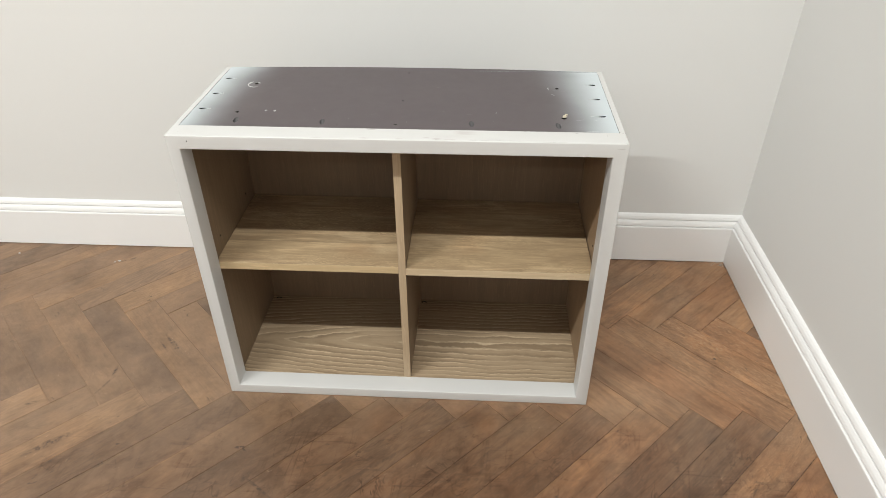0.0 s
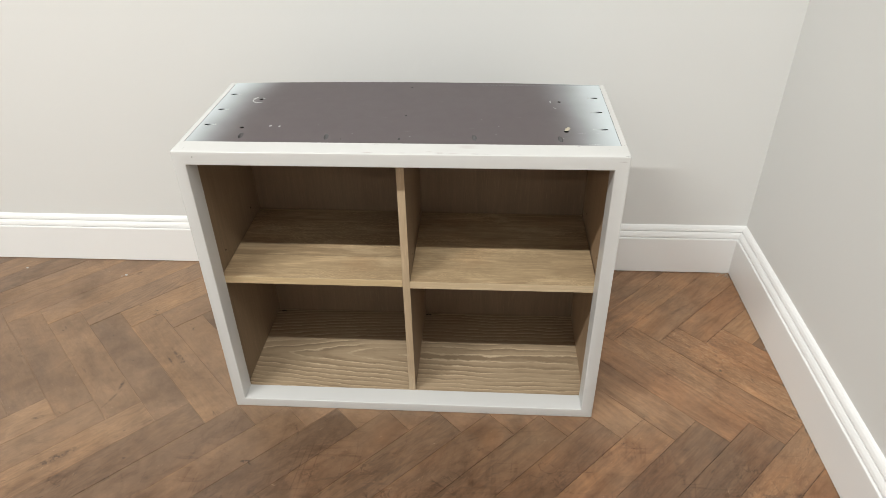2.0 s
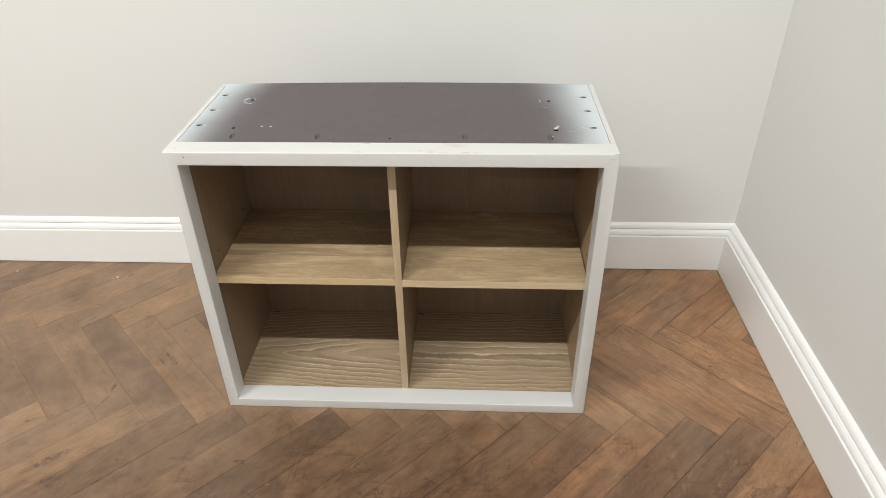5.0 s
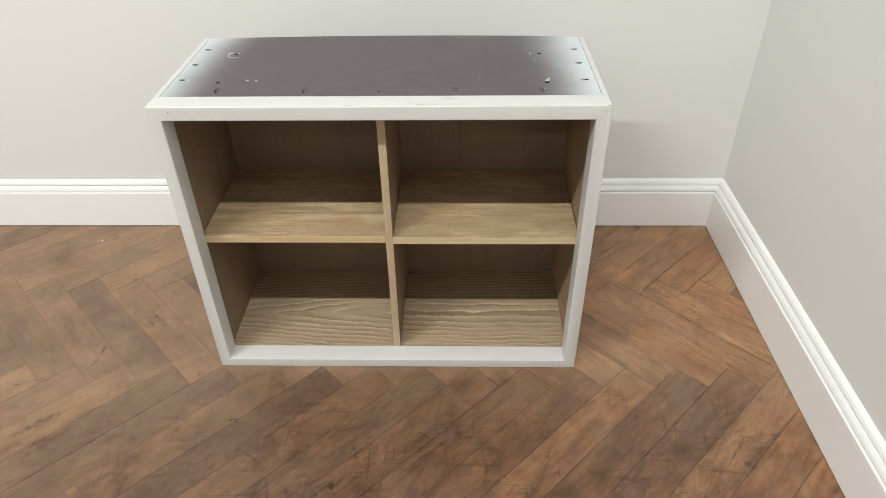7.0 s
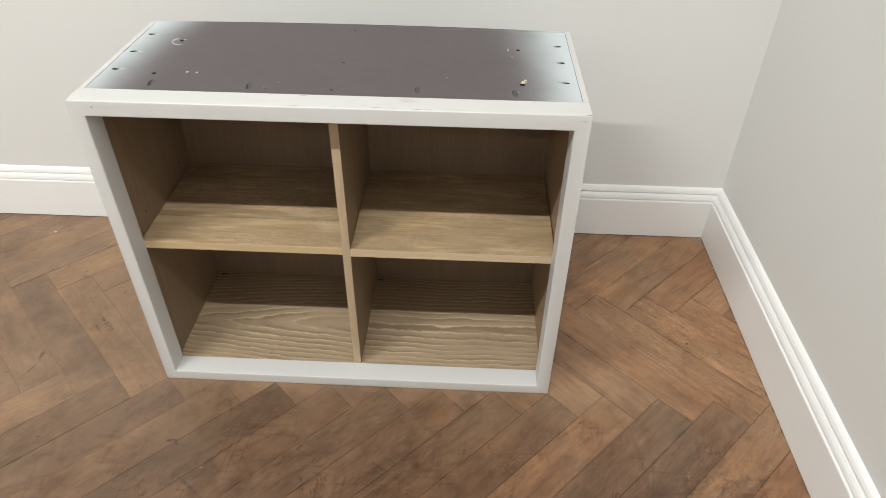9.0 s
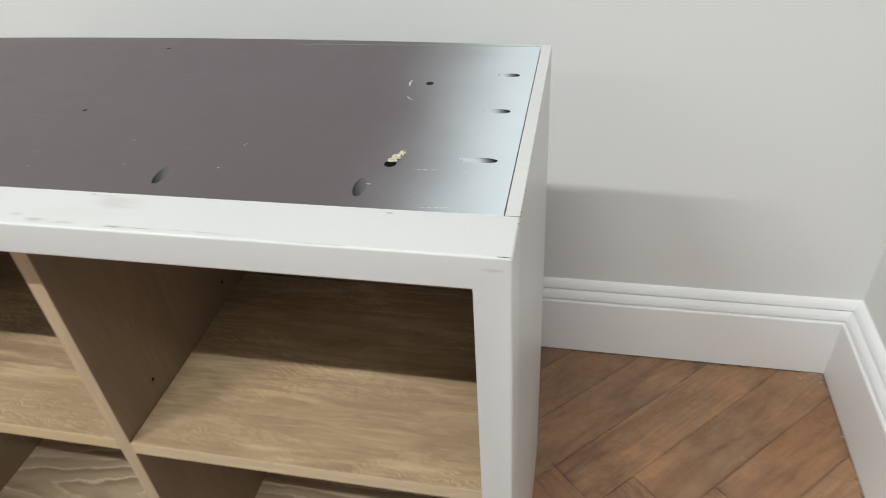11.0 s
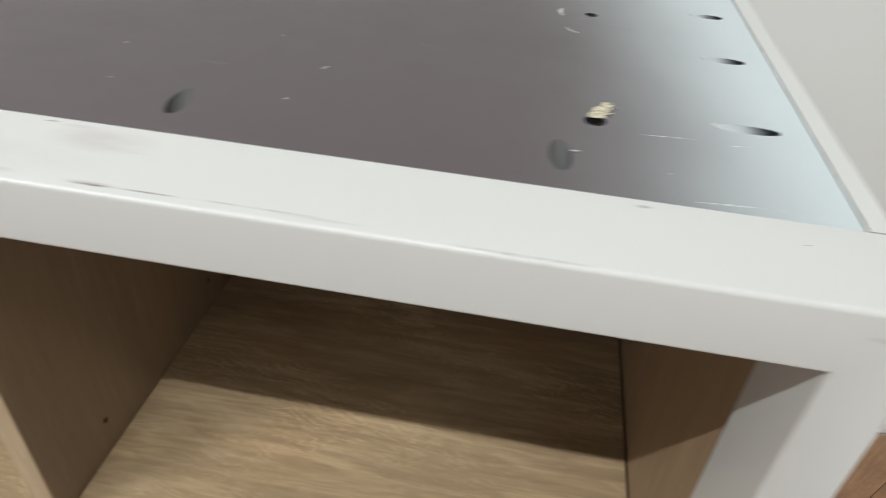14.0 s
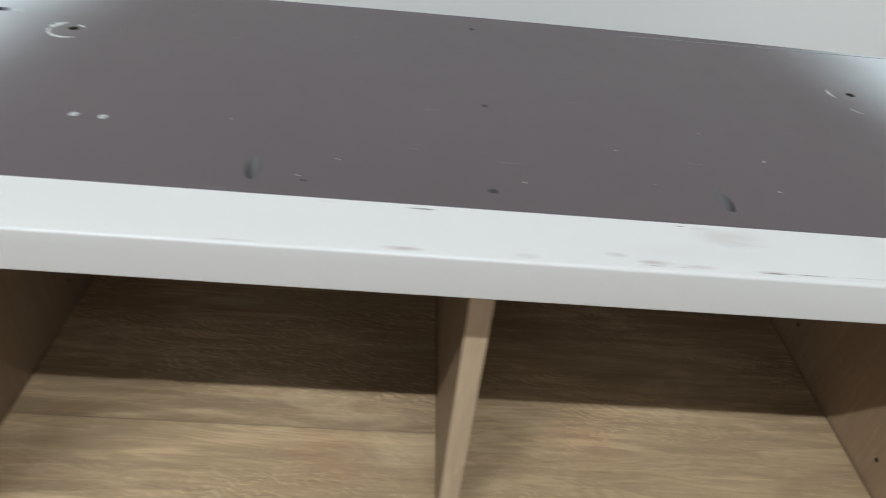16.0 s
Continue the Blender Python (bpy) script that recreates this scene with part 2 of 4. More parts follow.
def oak_stave(name, light, dark, seed, joint):
    """Oiled oak shelf: broad staves, cloudy figure, wavy pale ray flecks and short pores."""
    m, nt, b = material(name)
    place = (seed, seed * 1.7, seed * 0.6)
    p = node(nt, "ShaderNodeSeparateXYZ", Vector=coords(nt))
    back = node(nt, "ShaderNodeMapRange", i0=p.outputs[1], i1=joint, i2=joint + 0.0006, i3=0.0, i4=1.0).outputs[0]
    shift = node(nt, "ShaderNodeCombineXYZ", i0=calc(nt, "MULTIPLY", back, 3.3), i1=calc(nt, "MULTIPLY", back, 7.7))
    v0 = node(nt, "ShaderNodeVectorMath", operation="ADD", i0=coords(nt, (1, 1, 1), place), i1=shift.outputs[0]).outputs[0]

    def grain(sx, sy, detail, rough, distort, turn=0.0):
        mp = node(nt, "ShaderNodeMapping", Vector=v0, Scale=(sx, sy, sy), Rotation=(0, 0, turn))
        return noise_of(nt, mp.outputs[0], 1.0, detail, rough, distort)

    def fade(value, a, b, top):
        return node(nt, "ShaderNodeMapRange", i0=value, i1=a, i2=b, i3=0.0, i4=top).outputs[0]

    cloud = grain(4.0, 21, 4, 0.55, 0.5)
    figure = grain(2.2, 13, 3, 0.5, 0.9)
    rings = calc(nt, "ABSOLUTE", calc(nt, "SINE", calc(nt, "MULTIPLY", figure, 60.0)))
    fine = grain(9, 190, 4, 0.6, 0.3)
    pores = grain(26, 620, 3, 0.6, 0.0)
    fleck = grain(20, 150, 3, 0.6, 1.0, 0.10)
    c = mix(nt, fade(cloud, 0.36, 0.66, 0.8), light, dark)
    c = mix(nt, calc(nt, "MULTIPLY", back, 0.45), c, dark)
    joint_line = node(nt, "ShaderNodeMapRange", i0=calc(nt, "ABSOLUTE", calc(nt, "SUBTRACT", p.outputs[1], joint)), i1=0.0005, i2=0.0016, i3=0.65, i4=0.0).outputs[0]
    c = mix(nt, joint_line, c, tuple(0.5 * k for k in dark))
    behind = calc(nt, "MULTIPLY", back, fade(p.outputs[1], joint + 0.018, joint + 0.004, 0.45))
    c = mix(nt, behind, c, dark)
    c = mix(nt, calc(nt, "MULTIPLY", fade(rings, 0.5, 1.0, 0.32), fade(cloud, 0.62, 0.40, 1.0)), c, dark)
    c = mix(nt, fade(fine, 0.44, 0.70, 0.32), c, dark)
    c = mix(nt, fade(grain(5, 95, 4, 0.6, 0.4), 0.47, 0.64, 0.34), c, dark)
    c = mix(nt, fade(grain(6, 75, 4, 0.6, 0.4), 0.54, 0.68, 0.45), c, tuple(1.28 * k for k in light))
    c = mix(nt, fade(pores, 0.56, 0.74, 0.22), c, tuple(0.6 * k for k in dark))
    c = mix(nt, fade(fleck, 0.55, 0.68, 0.28), c, tuple(1.2 * k for k in light))
    # limed ripple: short pale strokes, slightly askew, in patches
    q = node(nt, "ShaderNodeSeparateXYZ", Vector=v0)
    phase = calc(nt, "ADD", calc(nt, "MULTIPLY", q.outputs[0], 330.0), calc(nt, "MULTIPLY", q.outputs[1], 1050.0))
    ripple = calc(nt, "SINE", calc(nt, "ADD", phase, calc(nt, "MULTIPLY", grain(18, 40, 4, 0.65, 0.6), 40.0)))
    patch = calc(nt, "MULTIPLY", fade(grain(3.2, 8, 2, 0.5, 0.4), 0.44, 0.60, 1.0), fade(grain(48, 150, 2, 0.5, 0.5), 0.40, 0.60, 1.0))
    c = mix(nt, calc(nt, "MULTIPLY", fade(ripple, 0.0, 1.0, 0.50), patch), c, tuple(1.35 * k for k in light))
    c = mix(nt, calc(nt, "MULTIPLY", fade(ripple, -0.2, -1.0, 0.26), patch), c, dark)
    c = mix(nt, fade(grain(7, 26, 4, 0.6, 0.8), 0.52, 0.68, 0.36), c, (0.64, 0.49, 0.31))
    blush = grain(5.0, 11, 3, 0.5, 0.6)
    c = mix(nt, fade(blush, 0.52, 0.66, 0.35), c, (1.06, 0.94, 0.88), "MULTIPLY")
    link(nt, c, b.inputs["Base Color"])
    link(nt, node(nt, "ShaderNodeMapRange", i0=cloud, i1=0.3, i2=0.7, i3=0.44, i4=0.54).outputs[0], b.inputs["Roughness"])
    bump(nt, calc(nt, "ADD", calc(nt, "MULTIPLY", fine, 0.6), pores), b, 0.1, 0.0004)
    return m


def oak_crown(name, pale, tan, brown, heart_y, apex_x):
    """Limed crown-cut oak: pale growth lines, wide apart at the heart and dense towards the board's edges."""
    m, nt, b = material(name)
    p = node(nt, "ShaderNodeSeparateXYZ", Vector=coords(nt))
    wave = noise_of(nt, coords(nt, (4.5, 3, 3), (0.4, 0.2, 0)), 1.0, 3, 0.5, 0.2)
    jitter = noise_of(nt, coords(nt, (13, 34, 50)), 1.0, 4, 0.62)
    dy = calc(nt, "ADD", calc(nt, "SUBTRACT", p.outputs[1], heart_y), calc(nt, "MULTIPLY", calc(nt, "SUBTRACT", wave, 0.5), 0.030))
    along = calc(nt, "ADD", calc(nt, "MINIMUM", p.outputs[0], 0.44), calc(nt, "MULTIPLY", calc(nt, "MAXIMUM", calc(nt, "SUBTRACT", p.outputs[0], 0.44), 0.0), 0.08))
    # growth lines are pointed arches that open along x from the apex: wide at the heart, dense at the board's edge
    figure = calc(nt, "MULTIPLY", calc(nt, "POWER", calc(nt, "ABSOLUTE", dy), 1.4), 128.0)
    figure = calc(nt, "SUBTRACT", figure, calc(nt, "MULTIPLY", calc(nt, "SUBTRACT", along, apex_x), 6.5))
    figure = calc(nt, "ADD", figure, calc(nt, "MULTIPLY", jitter, 1.15))
    ring = calc(nt, "FRACT", figure)
    fine = noise_of(nt, coords(nt, (8, 230, 230)), 1.0, 4, 0.6)
    pores = noise_of(nt, coords(nt, (22, 640, 300)), 1.0, 3, 0.6)
    broad = noise_of(nt, coords(nt, (3, 12, 6)), 1.0, 3, 0.5)
    c = ramp(nt, ring, [(0.0, pale), (0.07, tan), (0.32, tan), (0.62, brown), (0.80, brown), (0.92, pale), (1.0, pale)])
    c = mix(nt, node(nt, "ShaderNodeMapRange", i0=broad, i1=0.35, i2=0.65, i3=0.0, i4=0.30).outputs[0], c, brown)
    even = noise_of(nt, coords(nt, (7, 30, 20), (3.1, 0.4, 0)), 1.0, 4, 0.6, 0.5)
    c = mix(nt, node(nt, "ShaderNodeMapRange", i0=even, i1=0.44, i2=0.64, i3=0.0, i4=0.75).outputs[0], c, tan)
    c = mix(nt, node(nt, "ShaderNodeMapRange", i0=fine, i1=0.45, i2=0.72, i3=0.0, i4=0.4).outputs[0], c, brown)
    c = mix(nt, node(nt, "ShaderNodeMapRange", i0=pores, i1=0.58, i2=0.76, i3=0.0, i4=0.35).outputs[0], c, tuple(0.6 * k for k in brown))
    link(nt, c, b.inputs["Base Color"])
    b.inputs["Roughness"].default_value = 0.5
    bump(nt, calc(nt, "ADD", calc(nt, "MULTIPLY", fine, 0.6), pores), b, 0.12, 0.0004)
    return m


KNOTS = (
    (-0.333, 0.055, 0.022, 0.006, 95, 1.0), (-0.338, 0.005, 0.045, 0.004, 70, 0.6), (-0.495, -0.064, 0.018, 0.006, 20, 0.8), (-0.385, -0.186, 0.075, 0.012, 40, 0.75),
    (-0.351, -0.234, 0.010, 0.004, 30, 0.9), (-0.2185, -0.178, 0.008, 0.004, 20, 1.0), (-0.232, -0.233, 0.028, 0.007, 40, 0.8), (0.075, -0.172, 0.016, 0.005, 5, 1.2),
    (0.086, -0.178, 0.012, 0.003, -35, 1.1), (0.112, -0.252, 0.018, 0.008, 60, 0.9), (0.150, -0.280, 0.048, 0.005, -35, 1.0), (-0.046, -0.325, 0.024, 0.004, 15, 0.9),
    (-0.226, 0.172, 0.050, 0.005, -48, 0.9), (-0.205, 0.158, 0.045, 0.004, -48, 0.9), (-0.240, 0.155, 0.03, 0.003, -46, 0.8),
)
SCRAPES = (
    (0.279, -0.153, 0.006, 0.005, 0, 1.2), (1.264, 0.181, 0.006, 0.005, 0, 1.2), (1.241, -0.279, 0.012, 0.008, 50, 1.1), (1.225, -0.25, 0.055, 0.004, 52, 0.8),
    (0.804, -0.268, 0.010, 0.004, 30, 0.9), (1.082, -0.336, 0.010, 0.005, 20, 0.9), (1.086, -0.200, 0.130, 0.009, 95, 0.35), (1.121, 0.160, 0.008, 0.004, -45, 0.8),
    (-0.535, 0.545, 0.020, 0.004, 40, 0.7), (0.385, -0.215, 0.12, 0.006, 38, 0.55), (0.33, -0.20, 0.14, 0.004, 12, 0.45), (0.43, 0.02, 0.06, 0.004, 80, 0.4),
    (0.30, -0.36, 0.05, 0.010, 35, 0.6), (0.56, -0.24, 0.10, 0.005, 8, 0.4), (0.62, -0.20, 0.10, 0.004, 50, 0.45),
)


def parquet_oak():
    """Aged brown oak blocks: every block has its own tone and grain."""
    m, nt, b = material("parquet_oak")
    info = nt.nodes.new("ShaderNodeObjectInfo")
    geo = nt.nodes.new("ShaderNodeNewGeometry")
    rnd = calc(nt, "FRACT", calc(nt, "ADD", info.outputs["Random"], calc(nt, "MULTIPLY", geo.outputs["Random Per Island"], 3.7)))
    tc = nt.nodes.new("ShaderNodeTexCoord")
    off = node(nt, "ShaderNodeCombineXYZ", i0=calc(nt, "MULTIPLY", rnd, 41.0), i1=calc(nt, "MULTIPLY", rnd, 17.0), i2=calc(nt, "MULTIPLY", rnd, 9.0))
    v = node(nt, "ShaderNodeVectorMath", operation="ADD", i0=tc.outputs["Object"], i1=off.outputs[0]).outputs[0]

    def scaled(s):
        mp = nt.nodes.new("ShaderNodeMapping")
        link(nt, v, mp.inputs["Vector"])
        mp.inputs["Scale"].default_value = s
        return mp.outputs[0]

    def fade(value, a, b, top):
        return node(nt, "ShaderNodeMapRange", i0=value, i1=a, i2=b, i3=0.0, i4=top).outputs[0]

    rnd2 = calc(nt, "FRACT", calc(nt, "MULTIPLY", rnd, 7.31))
    rnd3 = calc(nt, "FRACT", calc(nt, "MULTIPLY", rnd, 13.7))
    # each block's own tone and warmth come with the block
    own = node(nt, "ShaderNodeSeparateColor", i0=info.outputs["Color"])
    level = calc(nt, "ADD", own.outputs[0], calc(nt, "MULTIPLY", calc(nt, "SUBTRACT", geo.outputs["Random Per Island"], 0.5), own.outputs[2]))
    figure = noise_of(nt, scaled((1.8, 12, 12)), 1.0, 4, 0.55, 0.8)
    rings = calc(nt, "ABSOLUTE", calc(nt, "SINE", calc(nt, "MULTIPLY", figure, 46.0)))
    fine = noise_of(nt, scaled((16, 260, 260)), 1.0, 5, 0.7)
    cloud = noise_of(nt, scaled((3.2, 8, 8)), 1.0, 3, 0.5, 0.3)
    blotch = noise_of(nt, scaled((8, 17, 14)), 1.0, 4, 0.6, 0.6)
    pos = node(nt, "ShaderNodeSeparateXYZ", Vector=geo.outputs["Position"])
    stain = noise_of(nt, geo.outputs["Position"], 3.6, 5, 0.65, 0.4)
    level = calc(nt, "ADD", level, calc(nt, "MULTIPLY", calc(nt, "SUBTRACT", cloud, 0.5), 1.1))
    level = calc(nt, "ADD", level, calc(nt, "MULTIPLY", calc(nt, "SUBTRACT", blotch, 0.5), 0.55))
    tone = ramp(nt, calc(nt, "MULTIPLY", level, 0.8), [(0.0, (0.158, 0.103, 0.069)), (0.2, (0.195, 0.126, 0.082)), (0.4, (0.232, 0.148, 0.093)), (0.6, (0.272, 0.171, 0.104)), (0.8, (0.325, 0.200, 0.114)), (1.0, (0.375, 0.230, 0.130))])
    warm = calc(nt, "ADD", own.outputs[1], calc(nt, "MULTIPLY", calc(nt, "SUBTRACT", noise_of(nt, geo.outputs["Position"], 6.5, 3, 0.55, 0.5), 0.5), 1.2))
    tone = mix(nt, fade(warm, 0.4, 1.1, 1.0), tone, (1.19, 0.975, 0.82), "MULTIPLY")
    tone = mix(nt, fade(warm, 0.4, -0.3, 1.0), tone, (0.815, 0.795, 0.775), "MULTIPLY")
    def shade(value, a, b, low, colour):
        return mix(nt, fade(value, a, b, low), colour, (0.60, 0.575, 0.55), "MULTIPLY")

    micro = noise_of(nt, scaled((45, 90, 60)), 1.0, 5, 0.75, 0.5)
    grit = noise_of(nt, geo.outputs["Position"], 70.0, 5, 0.75)
    c = shade(micro, 0.46, 0.66, 0.22, tone)
    c = shade(grit, 0.52, 0.72, 0.25, c)
    c = mix(nt, calc(nt, "MULTIPLY", rings, calc(nt, "MULTIPLY", calc(nt, "POWER", rnd2, 3.0), 0.4)), c, (0.36, 0.225, 0.130))
    c = mix(nt, calc(nt, "MULTIPLY", fade(fine, 0.45, 0.72, 0.55), calc(nt, "ADD", calc(nt, "POWER", rnd3, 2.0), 0.12)), c, (0.12, 0.078, 0.052))
    c = shade(stain, 0.50, 0.68, 0.5, c)
    c = mix(nt, fade(stain, 0.47, 0.30, 0.6), c, (1.20, 1.17, 1.12), "MULTIPLY")
    # footworn clouds that run on across the blocks
    wear = noise_of(nt, geo.outputs["Position"], 10.0, 5, 0.62, 0.7)
    c = mix(nt, fade(wear, 0.50, 0.68, 0.75), c, (0.77, 0.745, 0.715), "MULTIPLY")
    c = mix(nt, fade(wear, 0.48, 0.32, 0.85), c, (1.20, 1.18, 1.14), "MULTIPLY")
    # darker patch before the unit: trodden wear, plus painted shade of someone standing there
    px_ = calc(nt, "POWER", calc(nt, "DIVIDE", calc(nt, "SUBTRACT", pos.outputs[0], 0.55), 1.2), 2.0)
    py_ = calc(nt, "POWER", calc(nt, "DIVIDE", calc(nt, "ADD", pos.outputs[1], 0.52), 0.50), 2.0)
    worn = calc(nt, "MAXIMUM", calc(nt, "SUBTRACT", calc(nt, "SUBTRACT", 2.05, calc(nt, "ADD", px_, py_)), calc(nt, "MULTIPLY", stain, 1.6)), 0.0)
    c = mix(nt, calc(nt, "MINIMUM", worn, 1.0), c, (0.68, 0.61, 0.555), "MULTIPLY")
    # wandering checks and straight rub lines, mostly where the floor is trodden
    trod = calc(nt, "ADD", calc(nt, "MULTIPLY", calc(nt, "MINIMUM", worn, 1.0), 0.85), 0.18)

    def line_of(vec, scale, detail, distort, width):
        n = noise_of(nt, vec, scale, detail, 0.6, distort)
        return fade(calc(nt, "ABSOLUTE", calc(nt, "SUBTRACT", n, 0.5)), width, 0.0, 1.0)

    def turned(angle, sx, sy):
        first = node(nt, "ShaderNodeMapping", Vector=geo.outputs["Position"], Rotation=(0, 0, angle)).outputs[0]
        return node(nt, "ShaderNodeMapping", Vector=first, Scale=(sx, sy, 1)).outputs[0]

    gate_a = fade(noise_of(nt, geo.outputs["Position"], 7.0, 3, 0.6), 0.50, 0.62, 1.0)
    gate_b = fade(noise_of(nt, turned(0.4, 5, 9), 1.0, 3, 0.6), 0.50, 0.60, 1.0)
    crack = calc(nt, "MULTIPLY", line_of(geo.outputs["Position"], 8.0, 6, 0.8, 0.016), gate_a)
    trail = calc(nt, "MULTIPLY", line_of(turned(-0.05, 1.6, 22), 1.0, 2, 0.25, 0.030), gate_b)
    trail = calc(nt, "ADD", trail, calc(nt, "MULTIPLY", line_of(turned(-0.75, 1.4, 20), 1.0, 2, 0.25, 0.026), gate_a))
    trail = calc(nt, "ADD", trail, calc(nt, "MULTIPLY", line_of(turned(-1.45, 1.8, 18), 1.0, 2, 0.3, 0.022), gate_b))
    mottle = noise_of(nt, turned(-0.78, 8, 19), 1.0, 5, 0.6, 0.9)
    c = mix(nt, calc(nt, "MULTIPLY", fade(mottle, 0.48, 0.66, 0.75), trod), c, (0.55, 0.49, 0.45), "MULTIPLY")
    c = mix(nt, calc(nt, "MULTIPLY", fade(mottle, 0.46, 0.32, 0.6), trod), c, (1.30, 1.27, 1.22), "MULTIPLY")
    c = mix(nt, calc(nt, "MULTIPLY", trail, calc(nt, "MULTIPLY", trod, 0.6)), c, (0.45, 0.36, 0.30), "MULTIPLY")
    c = mix(nt, calc(nt, "MULTIPLY", crack, calc(nt, "MULTIPLY", trod, 0.9)), c, (0.28, 0.22, 0.19), "MULTIPLY")
    # knots, shakes and scrapes that are seen one by one: place, half sizes, turn
    ragged = noise_of(nt, geo.outputs["Position"], 120.0, 4, 0.7)
    marks = None
    for mx, my, rx, ry, turn, power in KNOTS + SCRAPES:
        co, si = math.cos(radians(turn)), math.sin(radians(turn))
        dx, dy = calc(nt, "SUBTRACT", pos.outputs[0], mx), calc(nt, "SUBTRACT", pos.outputs[1], my)
        u = calc(nt, "DIVIDE", calc(nt, "ADD", calc(nt, "MULTIPLY", dx, co), calc(nt, "MULTIPLY", dy, si)), rx)
        w = calc(nt, "DIVIDE", calc(nt, "SUBTRACT", calc(nt, "MULTIPLY", dy, co), calc(nt, "MULTIPLY", dx, si)), ry)
        one = calc(nt, "MULTIPLY", calc(nt, "MAXIMUM", calc(nt, "SUBTRACT", 1.0, calc(nt, "ADD", calc(nt, "MULTIPLY", u, u), calc(nt, "MULTIPLY", w, w))), 0.0), power)
        marks = one if marks is None else calc(nt, "MAXIMUM", marks, one)
    dark = node(nt, "ShaderNodeMath", operation="MULTIPLY", i0=marks, i1=calc(nt, "ADD", fade(ragged, 0.42, 0.64, 0.7), calc(nt, "MULTIPLY", line_of(geo.outputs["Position"], 45.0, 4, 1.0, 0.09), 0.9)), use_clamp=True).outputs[0]
    c = mix(nt, dark, c, (0.060, 0.038, 0.026))
    scrape = noise_of(nt, node(nt, "ShaderNodeMapping", Vector=geo.outputs["Position"], Scale=(9, 70, 1), Rotation=(0, 0, -0.6)).outputs[0], 1.0, 4, 0.65, 1.1)
    scrape_b = noise_of(nt, node(nt, "ShaderNodeMapping", Vector=geo.outputs["Position"], Scale=(70, 11, 1), Rotation=(0, 0, 0.35)).outputs[0], 1.0, 4, 0.65, 1.3)
    rub = calc(nt, "ADD", fade(scrape, 0.60, 0.72, 0.6), fade(scrape_b, 0.62, 0.74, 0.5))
    c = mix(nt, calc(nt, "MULTIPLY", rub, calc(nt, "ADD", calc(nt, "MULTIPLY", calc(nt, "MINIMUM", worn, 1.0), 1.0), 0.3)), c, (0.085, 0.050, 0.033))
    gouge = noise_of(nt, node(nt, "ShaderNodeMapping", Vector=geo.outputs["Position"], Scale=(160, 60, 1), Rotation=(0, 0, 0.9)).outputs[0], 1.0, 3, 0.6, 2.0)
    c = mix(nt, fade(gouge, 0.70, 0.77, 0.6), c, (0.44, 0.30, 0.20))
    # flaky open grain on the warm blocks
    flaky = noise_of(nt, scaled((70, 170, 60)), 1.0, 4, 0.65, 1.2)
    open_grain = info.outputs["Alpha"]
    c = mix(nt, calc(nt, "MULTIPLY", fade(flaky, 0.53, 0.66, 0.8), open_grain), c, (0.47, 0.31, 0.185))
    c = mix(nt, calc(nt, "MULTIPLY", fade(flaky, 0.47, 0.34, 0.75), open_grain), c, (0.13, 0.075, 0.045))
    # soft clouds and rubbed streaks within the warm blocks
    streak = noise_of(nt, scaled((6, 34, 20)), 1.0, 4, 0.6, 0.8)
    c = mix(nt, calc(nt, "MULTIPLY", fade(streak, 0.50, 0.68, 0.85), fade(own.outputs[1], 0.4, 0.8, 1.0)), c, (0.70, 0.64, 0.58), "MULTIPLY")
    c = mix(nt, calc(nt, "MULTIPLY", fade(streak, 0.48, 0.32, 0.85), fade(own.outputs[1], 0.4, 0.8, 1.0)), c, (1.28, 1.24, 1.16), "MULTIPLY")
    # darker along the joints of the blocks, broken up
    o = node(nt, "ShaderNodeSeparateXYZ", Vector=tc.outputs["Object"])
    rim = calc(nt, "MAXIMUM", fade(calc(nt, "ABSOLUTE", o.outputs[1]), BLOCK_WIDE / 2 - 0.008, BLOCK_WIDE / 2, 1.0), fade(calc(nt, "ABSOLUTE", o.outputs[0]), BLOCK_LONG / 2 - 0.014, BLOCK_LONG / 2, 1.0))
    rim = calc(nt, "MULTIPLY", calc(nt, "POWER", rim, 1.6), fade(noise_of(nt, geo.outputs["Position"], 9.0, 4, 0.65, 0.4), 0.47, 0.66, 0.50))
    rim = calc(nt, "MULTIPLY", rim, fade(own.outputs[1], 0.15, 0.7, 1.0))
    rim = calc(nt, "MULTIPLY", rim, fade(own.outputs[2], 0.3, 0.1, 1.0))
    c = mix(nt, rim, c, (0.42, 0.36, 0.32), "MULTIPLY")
    # pale rubbed arrises, here and there
    arris = fade(calc(nt, "ABSOLUTE", o.outputs[1]), BLOCK_WIDE / 2 - 0.0045, BLOCK_WIDE / 2 - 0.0012, 1.0)
    arris = calc(nt, "MULTIPLY", arris, fade(noise_of(nt, scaled((7, 9, 9)), 1.0, 4, 0.65, 0.5), 0.52, 0.64, 0.55))
    c = mix(nt, arris, c, (1.42, 1.38, 1.30), "MULTIPLY")
    # small knots and checks everywhere
    knot = noise_of(nt, scaled((17, 36, 30)), 1.0, 4, 0.65, 1.4)
    c = mix(nt, fade(knot, 0.67, 0.74, 0.8), c, (0.050, 0.035, 0.026))
    check = noise_of(nt, scaled((11, 130, 90)), 1.0, 4, 0.7, 0.8)
    c = mix(nt, fade(check, 0.68, 0.74, 0.6), c, (0.045, 0.032, 0.026))
    # pale rubbed scratches
    s = noise_of(nt, scaled((50, 150, 60)), 1.0, 3, 0.6, 1.5)
    c = mix(nt, fade(s, 0.70, 0.78, 0.5), c, (0.46, 0.34, 0.24))
    link(nt, c, b.inputs["Base Color"])
